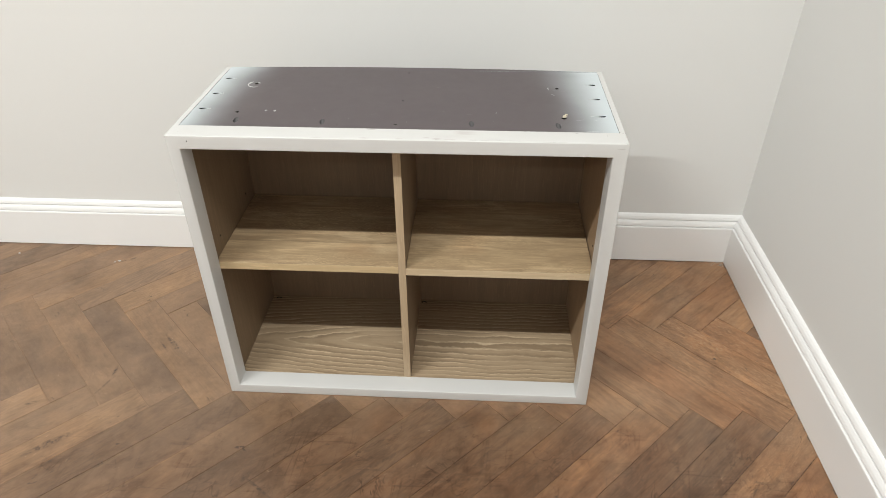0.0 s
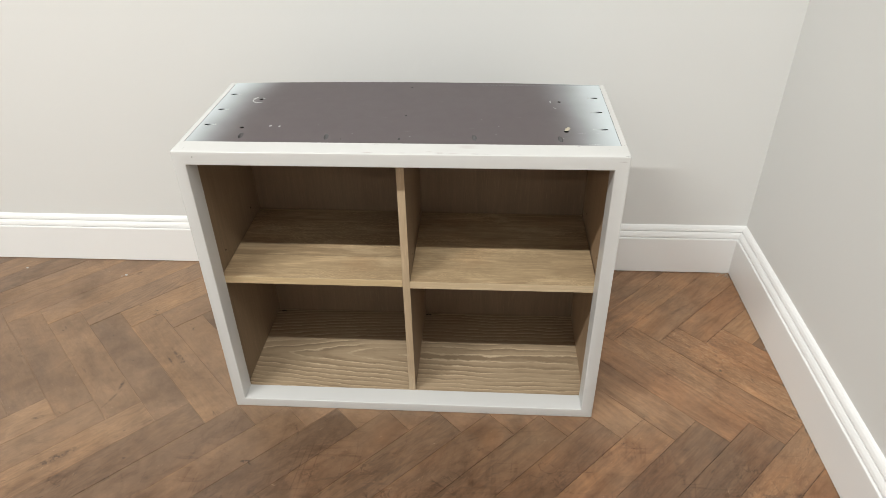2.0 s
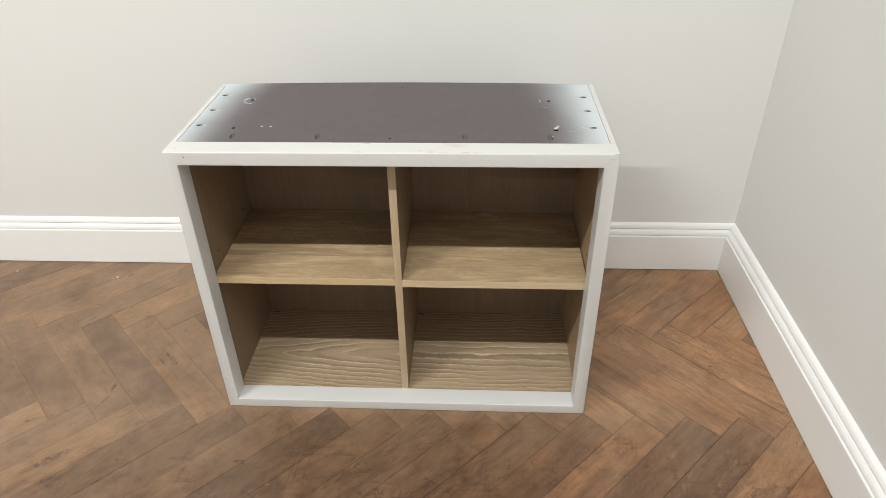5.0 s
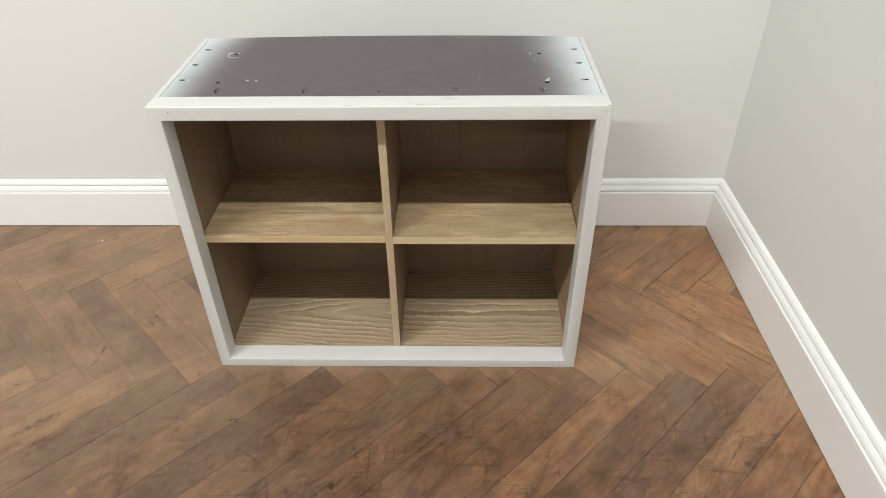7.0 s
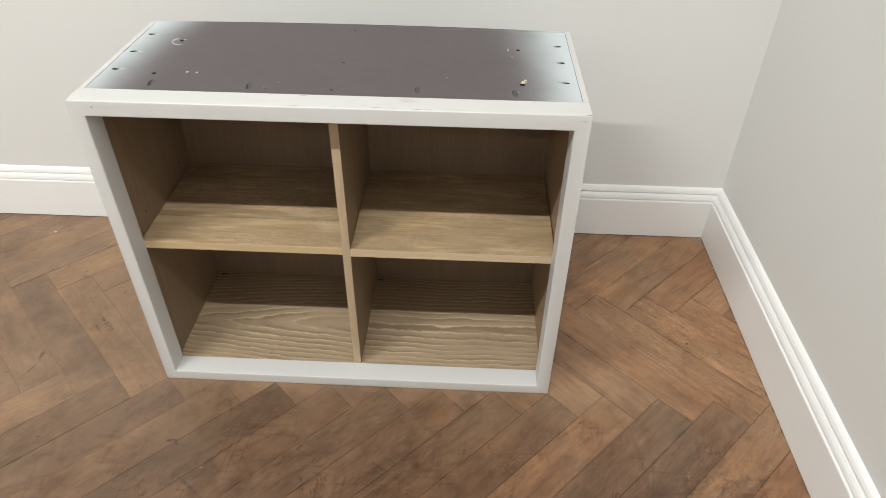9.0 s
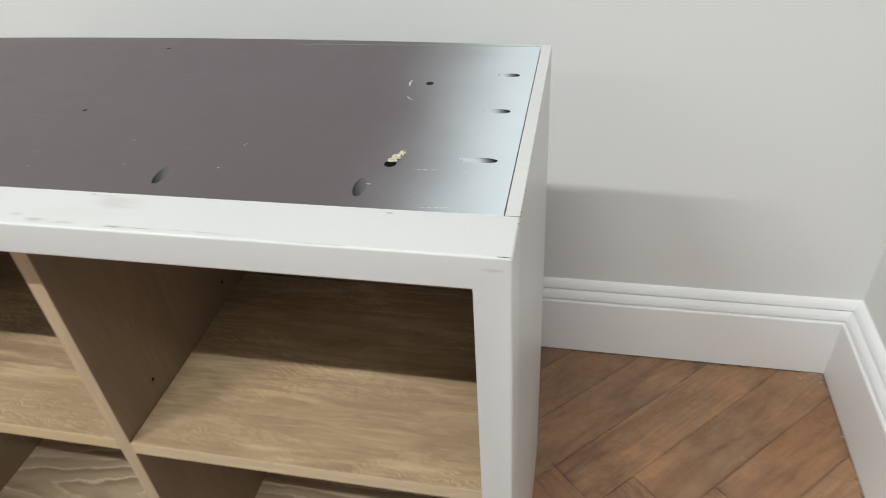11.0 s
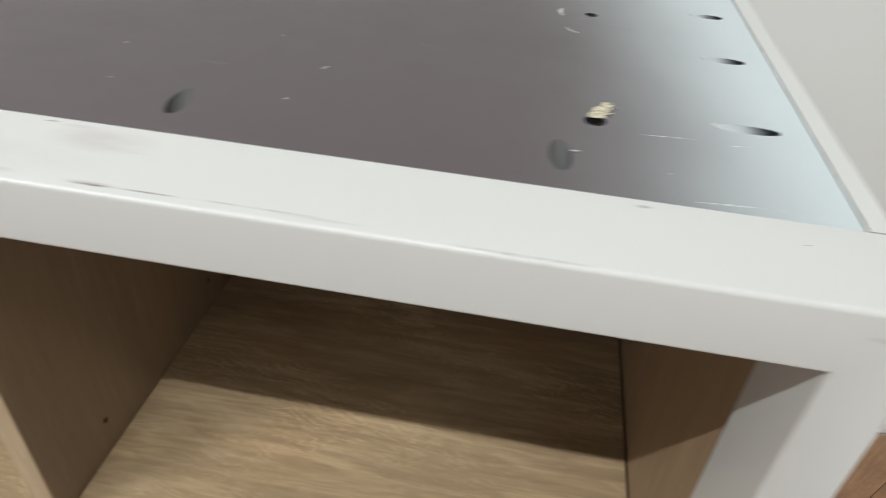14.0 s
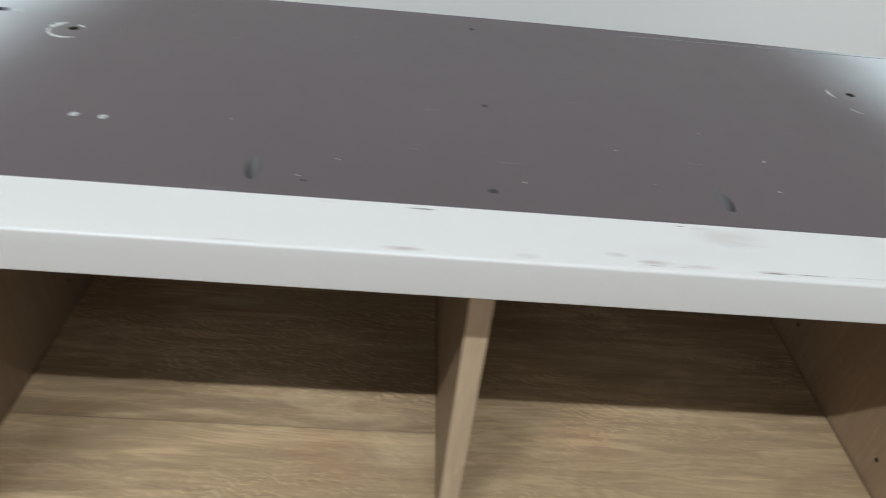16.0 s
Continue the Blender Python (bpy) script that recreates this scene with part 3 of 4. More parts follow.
    r = node(nt, "ShaderNodeMapRange", i0=cloud, i1=0.3, i2=0.7, i3=0.36, i4=0.52).outputs[0]
    link(nt, r, b.inputs["Roughness"])
    bump(nt, calc(nt, "ADD", calc(nt, "ADD", fine, calc(nt, "MULTIPLY", cloud, 1.4)), calc(nt, "MULTIPLY", grit, 0.5)), b, 0.3, 0.001)
    return m


def plain(name, colour, rough=0.6, grain=40.0, vary=0.15):
    m, nt, b = material(name)
    v = coords(nt)
    c = mix(nt, noise_of(nt, v, grain, 3), tuple(k * (1 - vary) for k in colour), tuple(min(1, k * (1 + vary)) for k in colour))
    link(nt, c, b.inputs["Base Color"])
    b.inputs["Roughness"].default_value = rough
    bump(nt, noise_of(nt, v, grain * 12, 2), b, 0.15, 0.0004)
    return m


def pocket_paint():
    """White overspray in the end pockets; the shade of their deep ends is painted in dark."""
    m, nt, b = material("drilled_board_oversprayed")
    v = coords(nt)
    x = node(nt, "ShaderNodeSeparateXYZ", Vector=v).outputs[0]
    deep = calc(nt, "MINIMUM", calc(nt, "SUBTRACT", 0.8735, x), calc(nt, "SUBTRACT", x, 0.0235))
    deep = calc(nt, "ADD", deep, calc(nt, "MULTIPLY", calc(nt, "SUBTRACT", noise_of(nt, v, 420, 3), 0.5), 0.004))
    k = node(nt, "ShaderNodeMapRange", i0=deep, i1=0.0, i2=0.020, i3=0.0, i4=1.0).outputs[0]
    c = ramp(nt, k, [(0.0, (0.025, 0.024, 0.024)), (0.16, (0.05, 0.05, 0.05)), (0.42, (0.19, 0.20, 0.205)), (0.75, (0.46, 0.49, 0.50))])
    link(nt, c, b.inputs["Base Color"])
    b.inputs["Roughness"].default_value = 0.6
    bump(nt, noise_of(nt, v, 500, 3), b, 0.25, 0.0005)
    return m


def joint_filler():
    """Dust and old varnish in the parquet joints: nearly wood-coloured in the open room, darker and broken towards the corner."""
    m, nt, b = material("joint_filler")
    v = coords(nt)
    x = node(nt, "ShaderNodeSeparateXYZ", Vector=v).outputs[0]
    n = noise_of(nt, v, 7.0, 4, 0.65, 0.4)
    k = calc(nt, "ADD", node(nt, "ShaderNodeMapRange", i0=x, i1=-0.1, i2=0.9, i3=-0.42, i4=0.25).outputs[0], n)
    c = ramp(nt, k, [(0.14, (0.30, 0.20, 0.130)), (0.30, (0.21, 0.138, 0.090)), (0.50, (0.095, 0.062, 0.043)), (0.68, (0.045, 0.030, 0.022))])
    link(nt, c, b.inputs["Base Color"])
    b.inputs["Roughness"].default_value = 0.85
    bump(nt, noise_of(nt, v, 300, 3), b, 0.2, 0.0004)
    return m


WALL = wall_paint("wall_paint", (0.765, 0.762, 0.746))
# ceiling and far walls are unseen; their tones set the bounced light
CEILING = wall_paint("ceiling_paint", (0.32, 0.32, 0.31), 0.85)
FAR_WALL = wall_paint("far_wall_paint", (0.72, 0.715, 0.70))
SKIRT = skirting_paint()
WHITE = spray_paint()
BOARD = dark_board()
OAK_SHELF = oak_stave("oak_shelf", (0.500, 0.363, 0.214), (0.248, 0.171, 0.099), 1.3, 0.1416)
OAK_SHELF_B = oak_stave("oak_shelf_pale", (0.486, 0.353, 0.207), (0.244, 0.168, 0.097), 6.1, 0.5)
OAK_BASE = oak_crown("oak_base", (0.59, 0.465, 0.315), (0.390, 0.292, 0.190), (0.260, 0.186, 0.116), 0.176, 0.16)
# back, sides and divider: oak darkened to put the unit's inner shade into it
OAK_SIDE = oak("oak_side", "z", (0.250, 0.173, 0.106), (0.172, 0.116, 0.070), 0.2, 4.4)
# right panel's copy of OAK_SIDE, lighter: light from the left put into its colour
OAK_SIDE_LIT = oak("oak_side_lit", "z", (0.355, 0.245, 0.150), (0.250, 0.167, 0.100), 0.2, 5.1)
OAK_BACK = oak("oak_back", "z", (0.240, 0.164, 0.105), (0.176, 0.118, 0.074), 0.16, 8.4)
OAK_EDGE = oak("oak_edging", "z", (0.47, 0.36, 0.24), (0.36, 0.26, 0.16), 0.25, 2.4)
OAK_EDGE_X = oak("oak_edging_yellow", "x", (0.56, 0.425, 0.25), (0.45, 0.33, 0.185), 0.25, 2.9)
OAK_EDGE_PALE = oak("oak_edging_pale", "x", (0.57, 0.45, 0.295), (0.47, 0.36, 0.23), 0.25, 7.9)
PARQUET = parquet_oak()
JOINT = joint_filler()
HOLE = plain("hole_dark", (0.03, 0.026, 0.022), 0.9)
POCKET = plain("drilled_board", (0.085, 0.082, 0.084), 0.8)
POCKET_WHITE = pocket_paint()
RAW_EDGE = plain("raw_board_edge", (0.27, 0.28, 0.29), 0.7, 300, 0.4)
CHIPBOARD = plain("torn_chipboard", (0.60, 0.52, 0.40), 0.9, 420, 0.75)
CHIP_WHITE = plain("chipped_paint", (0.52, 0.52, 0.52), 0.8, 500, 0.35)
GRIME_AND_SHADE = plain("grime_and_shade", (0.10, 0.085, 0.075), 0.9, 200, 0.4)
CAULK = plain("caulk_crumbs", (0.44, 0.40, 0.35), 0.8, 200, 0.3)


# ---- mesh helpers ----
def mesh_object(name, bm, mat, parent=None, label="", smooth=False):
    me = bpy.data.meshes.new(name)
    bm.normal_update()
    bm.to_mesh(me)
    bm.free()
    for one in (mat if isinstance(mat, (list, tuple)) else [mat]):
        me.materials.append(one)
    if smooth:
        for p in me.polygons:
            p.use_smooth = True
    ob = new(name, me)
    if parent is not None:
        ob.parent = parent
    if label:
        tagged(ob, label)
    return ob


def part(name, bm, mat, parent, label="", smooth=False):
    return mesh_object(name, bm, mat, parent, label, smooth)


def box(x0, y0, z0, x1, y1, z1, edge=0.0, segments=2):
    bm = bmesh.new()
    bmesh.ops.create_cube(bm, size=1.0)
    for v in bm.verts:
        v.co = Vector((x0 + (v.co.x + 0.5) * (x1 - x0), y0 + (v.co.y + 0.5) * (y1 - y0), z0 + (v.co.z + 0.5) * (z1 - z0)))
    if edge > 0:
        bmesh.ops.bevel(bm, geom=bm.edges[:], offset=edge, segments=segments, affect="EDGES", profile=0.5)
    return bm


def rod(a, b, radius, segments=20):
    """A closed cylinder from a to b."""
    bm = bmesh.new()
    a, b = Vector(a), Vector(b)
    turn = (b - a).to_track_quat("Z", "Y").to_matrix().to_4x4()
    bmesh.ops.create_cone(bm, cap_ends=True, segments=segments, radius1=radius, radius2=radius, depth=(b - a).length,
                          matrix=Matrix.Translation((a + b) / 2) @ turn)
    return bm


def joined(parts):
    """One bmesh out of several, with a material slot number for each."""
    out = bmesh.new()
    for bm, slot in parts:
        me = bpy.data.meshes.new("piece")
        for f in bm.faces:
            if slot is not None:
                f.material_index = slot
        bm.to_mesh(me)
        bm.free()
        out.from_mesh(me)
        bpy.data.meshes.remove(me)
    return out


def cut(ob, cutters):
    """Drill the cutters, a list of (bmesh, slot), out of ob."""
    tool = new("tool", bpy.data.meshes.new("tool"))
    bm = joined(cutters)
    bm.to_mesh(tool.data)
    bm.free()
    for mat in ob.data.materials:
        tool.data.materials.append(mat)
    mod = ob.modifiers.new("drill", "BOOLEAN")
    mod.operation, mod.object, mod.solver = "DIFFERENCE", tool, "EXACT"
    mod.material_mode = "INDEX"
    bpy.context.view_layer.update()
    made = bpy.data.meshes.new_from_object(ob.evaluated_get(bpy.context.evaluated_depsgraph_get()))
    ob.modifiers.remove(mod)
    old = ob.data
    ob.data = made
    bpy.data.meshes.remove(old)
    spare = tool.data
    bpy.data.objects.remove(tool)
    bpy.data.meshes.remove(spare)


def moulding(profile, path):
    """Profile points (out, z) carried along plan points, each with how far a unit of out moves it in x and y (mitred corners)."""
    bm = bmesh.new()
    rings = [[bm.verts.new((px + kx * o, py + ky * o, z)) for o, z in profile] for px, py, kx, ky in path]
    for a, b in zip(rings, rings[1:]):
        for i in range(len(profile)):
            j = (i + 1) % len(profile)
            bm.faces.new((a[i], a[j], b[j], b[i]))
    bm.faces.new(rings[0][::-1])
    bm.faces.new(rings[-1])
    bmesh.ops.recalc_face_normals(bm, faces=bm.faces[:])
    return bm


# ---- the room ----
def structure(name, bm, mat, label, category):
    return tagged(mesh_object(name, bm, mat), label, category, kind="structure")


structure("wall_north", box(X0 - 0.1, Y1, -0.1, X1 + 0.1, Y1 + 0.1, CEIL + 0.1), WALL, "off-white matt painted plaster wall behind the unit", "wall")
structure("wall_east", box(X1, Y0, -0.1, X1 + 0.1, Y1, CEIL + 0.1), WALL, "off-white matt painted plaster side wall", "wall")
# west wall, south wall and ceiling are out of view and close the room
structure("wall_west", box(X0 - 0.1, Y0, -0.1, X0, Y1, CEIL + 0.1), FAR_WALL, "unseen off-white wall closing the room", "wall")
structure("wall_south", box(X0 - 0.1, Y0 - 0.1, -0.1, X1 + 0.1, Y0, CEIL + 0.1), FAR_WALL, "unseen off-white wall closing the room", "wall")
structure("ceiling", box(X0, Y0, CEIL, X1, Y1, CEIL + 0.1), CEILING, "unseen ceiling, toned grey to limit bounced light", "ceiling")

T = Y1 - FACE_Y
EAST = (X1 - FACE_X) / T
PROFILE = [(0.0, 0.002), (T, 0.002), (T, 0.1250), (T - 0.0008, 0.1272), (T - 0.0030, 0.1284), (T - 0.0074, 0.1284), (T - 0.0074, 0.1307), (T - 0.0032, 0.1312), (T - 0.0036, 0.1350),
           (T - 0.0052, 0.1405), (T - 0.0080, 0.1460), (T - 0.0100, 0.1485), (T - 0.0146, 0.1487), (T - 0.0146, 0.1511), (T - 0.0100, 0.1514), (T - 0.0106, 0.1550), (T - 0.0128, 0.1610),
           (T - 0.0160, 0.1655), (0.0, 0.1685)]
board = structure("baseboard", moulding(PROFILE, [(X0, Y0, 1, 0), (X0, Y1, 1, -1), (X1, Y1, -EAST, -1), (X1, Y0, -EAST, 0)]), SKIRT, "tall white gloss moulded skirting board on the walls", "baseboard")

# ---- parquet: herringbone blocks, each with eased edges ----
BW, BL = BLOCK_WIDE, BLOCK_LONG
OX, OY = 1.0605 - 0.1283 * 8, 0.354 - BL * math.sqrt(2)
GAP, EASE, THICK = 0.00040, 0.0004, 0.012


def clipped(poly, x0, x1, y0, y1):
    for axis, bound, sign in ((0, x0, 1), (0, x1, -1), (1, y0, 1), (1, y1, -1)):
        out = []
        for i, p in enumerate(poly):
            q = poly[i - 1]
            ip, iq = sign * (p[axis] - bound) >= 0, sign * (q[axis] - bound) >= 0
            if ip != iq:
                k = (bound - q[axis]) / (p[axis] - q[axis])
                out.append((q[0] + k * (p[0] - q[0]), q[1] + k * (p[1] - q[1])))
            if ip:
                out.append(p)
        poly = out
        if len(poly) < 3:
            return []
    return poly


def slab(bm, poly, top, drop):
    """A flat block over a convex outline (counterclockwise): eased top edge, straight sides."""
    n = len(poly)
    cx, cy = sum(p[0] for p in poly) / n, sum(p[1] for p in poly) / n
    inner = []
    for px, py in poly:
        d = math.hypot(cx - px, cy - py)
        k = min(0.3, EASE * 1.6 / max(d, 1e-6))
        inner.append((px + (cx - px) * k, py + (cy - py) * k))
    a = [bm.verts.new((x, y, top)) for x, y in inner]
    b = [bm.verts.new((x, y, top - EASE)) for x, y in poly]
    c = [bm.verts.new((x, y, top - drop)) for x, y in poly]
    bm.faces.new(a)
    for i in range(n):
        j = (i + 1) % n
        bm.faces.new((b[i], b[j], a[j], a[i]))
        bm.faces.new((c[i], c[j], b[j], b[i]))


def uv_to_xy(u, v):
    return OX + (u + v) / math.sqrt(2), OY + (u - v) / math.sqrt(2)


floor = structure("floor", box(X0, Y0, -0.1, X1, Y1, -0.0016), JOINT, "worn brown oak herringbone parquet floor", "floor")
whole = bmesh.new()
hw, hl = BW / 2 - GAP, BL / 2 - GAP
slab(whole, [(-hl, -hw), (hl, -hw), (hl, hw), (-hl, hw)], 0.0, THICK)
block_mesh = bpy.data.meshes.new("parquet_block")
whole.to_mesh(block_mesh)
whole.free()
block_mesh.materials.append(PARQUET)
# blocks whose tone sets them apart: a place on the block, tone in hundredths
LEFT_BLOCKS = (
    (-0.79, 0.53, 84), (-0.55, 0.53, 92), (-0.36, 0.36, 92), (-0.31, 0.47, 97), (-0.60, 0.20, 60), (-0.56, 0.07, 60),
    (-0.45, 0.09, 70), (-0.46, -0.01, 49), (-0.32, 0.12, 38), (-0.21, 0.11, 85), (-0.17, 0.19, 65), (-0.27, -0.07, 72),
    (-0.32, -0.14, 44), (-0.12, -0.09, 30), (-0.14, -0.23, 39), (-0.07, -0.26, 65), (-0.29, -0.28, 39), (-0.32, -0.35, 44),
)
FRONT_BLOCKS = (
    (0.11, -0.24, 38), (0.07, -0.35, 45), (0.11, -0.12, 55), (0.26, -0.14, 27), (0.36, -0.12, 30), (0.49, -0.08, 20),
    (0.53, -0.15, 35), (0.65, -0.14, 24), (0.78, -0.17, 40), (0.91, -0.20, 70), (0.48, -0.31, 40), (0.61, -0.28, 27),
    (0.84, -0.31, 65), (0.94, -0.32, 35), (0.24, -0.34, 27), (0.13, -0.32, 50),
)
# the rows by the back wall are raised: bounced light put into their tone
RIGHT_BLOCKS = (
    (1.36, 0.28, 92), (1.39, 0.27, 85),
    (1.06, 0.39, 100), (1.18, 0.40, 86), (1.29, 0.41, 83), (1.36, 0.34, 106), (1.22, 0.26, 96), (1.37, 0.16, 116),
    (1.06, 0.28, 90), (1.23, 0.12, 106), (1.02, 0.19, 70), (1.16, 0.08, 80), (1.33, 0.05, 125), (1.01, 0.09, 55),
    (1.08, 0.01, 65), (0.97, 0.01, 73), (1.01, -0.08, 76), (1.09, -0.14, 46), (1.23, -0.13, 28), (1.31, -0.15, 68),
    (1.08, -0.27, 33), (1.18, -0.30, 61), (1.33, -0.24, 68), (1.40, -0.29, 88), (0.94, -0.21, 71),
)
# blocks with coarse open grain: a place on the block, how coarse
OPEN_BLOCKS = ((1.22, 0.26, 0.65), (1.33, 0.205, 0.8), (1.30, 0.30, 0.6), (1.23, 0.12, 0.35), (1.31, -0.15, 0.25))


def block_tone(cx, cy, co, si, rng):
    for px, py, tone in LEFT_BLOCKS + FRONT_BLOCKS + RIGHT_BLOCKS:
        a, b = co * (px - cx) + si * (py - cy), -si * (px - cx) + co * (py - cy)
        if abs(a) < hl and abs(b) < hw:
            return tone / 100
    return rng.uniform(0.3, 0.72)


def grain_of(cx, cy, co, si):
    """How coarse and open a block's grain is."""
    for px, py, coarse in OPEN_BLOCKS:
        a, b = co * (px - cx) + si * (py - cy), -si * (px - cx) + co * (py - cy)
        if abs(a) < hl and abs(b) < hw:
            return coarse
    return 0.07


rest = bmesh.new()
luck = random.Random(11)
for row in range(-19, 8):
    for kind_a in (True, False):
        for n in range(-110, 111):
            if kind_a:
                u0, u1, v0, v1 = n * BW, n * BW + BL, n * BW, n * BW + BW
            else:
                u0, u1, v0, v1 = BL + n * BW, BL + n * BW + BW, (n + 1) * BW - BL, (n + 1) * BW
            u0, u1, v0, v1 = u0 + row * BL, u1 + row * BL, v0 - row * BL, v1 - row * BL
            cx, cy = uv_to_xy((u0 + u1) / 2, (v0 + v1) / 2)
            if not (X0 - 0.3 < cx < X1 + 0.3 and Y0 - 0.3 < cy < Y1 + 0.3):
                continue
            turn = math.radians(45 if kind_a else -45)
            lift = luck.uniform(-0.0005, 0.0002)
            tip = (luck.uniform(-0.0012, 0.0012), luck.uniform(-0.004, 0.004))
            co, si = math.cos(turn), math.sin(turn)
            corners = [(cx + co * a - si * b, cy + si * a + co * b) for a, b in ((-hl, -hw), (hl, -hw), (hl, hw), (-hl, hw))]
            poly = clipped(corners, X0, X1, Y0, Y1)
            if len(poly) < 3:
                continue
            cutoff = len(poly) != 4 or max(abs(p[0] - q[0]) + abs(p[1] - q[1]) for p, q in zip(sorted(poly), sorted(corners))) > 1e-6
            near = cx > -1.9 and cy > -1.75
            if not near:
                slab(rest, poly, lift, THICK)
                continue
            if cutoff:
                bm = bmesh.new()
                slab(bm, [(co * (x - cx) + si * (y - cy), -si * (x - cx) + co * (y - cy)) for x, y in poly], 0.0, THICK)
                me = bpy.data.meshes.new("parquet_block")
                bm.to_mesh(me)
                bm.free()
                me.materials.append(PARQUET)
            else:
                me = block_mesh
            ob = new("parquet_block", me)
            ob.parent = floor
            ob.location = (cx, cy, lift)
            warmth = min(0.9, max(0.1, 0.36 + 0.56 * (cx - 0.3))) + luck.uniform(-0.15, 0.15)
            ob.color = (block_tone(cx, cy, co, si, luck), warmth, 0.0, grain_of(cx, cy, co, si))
            ob.rotation_euler = (tip[0] * 0.3, tip[1] * 0.08, turn)
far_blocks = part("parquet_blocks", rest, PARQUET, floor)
far_blocks.color = (0.5, 0.4, 0.5, 0.1)
tagged(far_blocks, "worn brown oak parquet blocks", kind="stuff")

# ---- the shelf unit ----
unit = tagged(new("shelf_unit"), "white-painted open shelf unit with oak inside and bare dark top", "shelf unit")
unit.empty_display_size = 0.1
BOW = 0.0125
IN_L, IN_R, IN_B, IN_T = 0.0262, 0.8720, 0.0259, 0.6855
SIDE, SEAM = 0.018, 0.0116


def face_frame():
    """The painted front frame: one ring with rounded arrises."""
    bm = bmesh.new()
    loops = []
    for y in (0.0, RAIL):
        outer = [bm.verts.new(p) for p in ((0, y, 0), (W, y, 0), (W, y, H), (0, y, H))]
        inner = [bm.verts.new(p) for p in ((IN_L, y, IN_B), (IN_R, y, IN_B), (IN_R, y, IN_T), (IN_L, y, IN_T))]
        loops.append((outer, inner))
    (fo, fi), (bo, bi) = loops
    for i in range(4):
        j = (i + 1) % 4
        bm.faces.new((fo[i], fo[j], fi[j], fi[i]))
        bm.faces.new((bo[j], bo[i], bi[i], bi[j]))
        bm.faces.new((fo[j], fo[i], bo[i], bo[j]))
        bm.faces.new((fi[i], fi[j], bi[j], bi[i]))
    bmesh.ops.recalc_face_normals(bm, faces=bm.faces[:])
    arris = [e for e in bm.edges if not (e.verts[0] in fo + fi and e.verts[1] in fo + fi and (e.verts[0] in fo) != (e.verts[1] in fo))
             and not (e.verts[0] in bo + bi and e.verts[1] in bo + bi)]
    bmesh.ops.bevel(bm, geom=arris, offset=0.0022, segments=4, affect="EDGES", profile=0.5)
    return bm


frame_part = part("face_frame", face_frame(), [WHITE, HOLE], unit, "white sprayed frame with scuffed top edge")
for poly in frame_part.data.polygons:
    poly.use_smooth = True
bpy.context.view_layer.update()
cut(frame_part, [(rod((0.0435, -0.01, H - 0.0115), (0.0435, 0.006, H - 0.0115), 0.0011, 10), 1),
                 (rod((0.0215, 0.017, H - 0.005), (0.0215, 0.017, H + 0.01), 0.0008, 10), 1),
                 (rod((0.8625, 0.0335, H - 0.004), (0.8625, 0.0335, H + 0.01), 0.0004, 8), 1)])
frame_part.data.shade_smooth()
frame_part.data.set_sharp_from_angle(angle=radians(40))

# sides: white outside, oak inside, with a rebate that takes the top board
for side in (0, 1):
    def sx(x):
        return x if side == 0 else W - x
    bm = bmesh.new()
    section = [(0.0003, 0.0), (SIDE, 0.0), (SIDE, H - 0.018), (SEAM - 0.0003, H - 0.018), (SEAM - 0.0003, H - 0.0004), (0.0008, H - 0.0004), (0.0003, H - 0.0010)]
    y0, y1 = RAIL + 0.0010, BACK
    a = [bm.verts.new((sx(x), y0, z)) for x, z in section]
    b = [bm.verts.new((sx(x), y1, z)) for x, z in section]
    bm.faces.new(a)
    bm.faces.new(b[::-1])
    for i in range(len(section)):
        j = (i + 1) % len(section)
        f = bm.faces.new((a[i], b[i], b[j], a[j]))
        if i == 1:
            f.material_index = 1
    bmesh.ops.recalc_face_normals(bm, faces=bm.faces[:])
    panel = part("side_panel", bm, [WHITE, OAK_SIDE_LIT if side else OAK_SIDE, HOLE], unit, "side panel, white outside and oak inside")
    pins = []
    for py, pz in (((0.116, 0.402), (0.305, 0.408)) if side else ((0.105, 0.411), (0.300, 0.411))):
        pins.append((rod((sx(SIDE - 0.009), py, pz), (sx(SIDE + 0.01), py, pz), 0.0026, 14), 2))
    cut(panel, pins)

# top board with its drilled pockets and screw holes
top = part("top_panel", box(SEAM + 0.0002, RAIL + 0.0006, H - 0.0176, W - SEAM - 0.0002, 0.3800, H - 0.0002, 0.0003, 1), [BOARD, POCKET, POCKET_WHITE, HOLE], unit, "dark grey board with white overspray at its ends")


def pocket(x, y, way, slot, radius=0.0050, lean=21.0, length=0.0):
    """A slanted pocket hole: its deep end at (x, y), its mouth running back against way (a plan direction)."""
    a = radians(lean)
    d = Vector((way[0] * math.cos(a), way[1] * math.cos(a), -math.sin(a)))
    up = Vector((way[0] * math.sin(a), way[1] * math.sin(a), math.cos(a)))
    e = Vector((x, y, H)) - up * radius
    bm = rod(e, e - d * 0.06, radius, 24)
    bm.normal_update()
    for f in bm.faces:
        f.material_index = 3 if f.normal.dot(d) > 0.9 else slot
    return bm, None


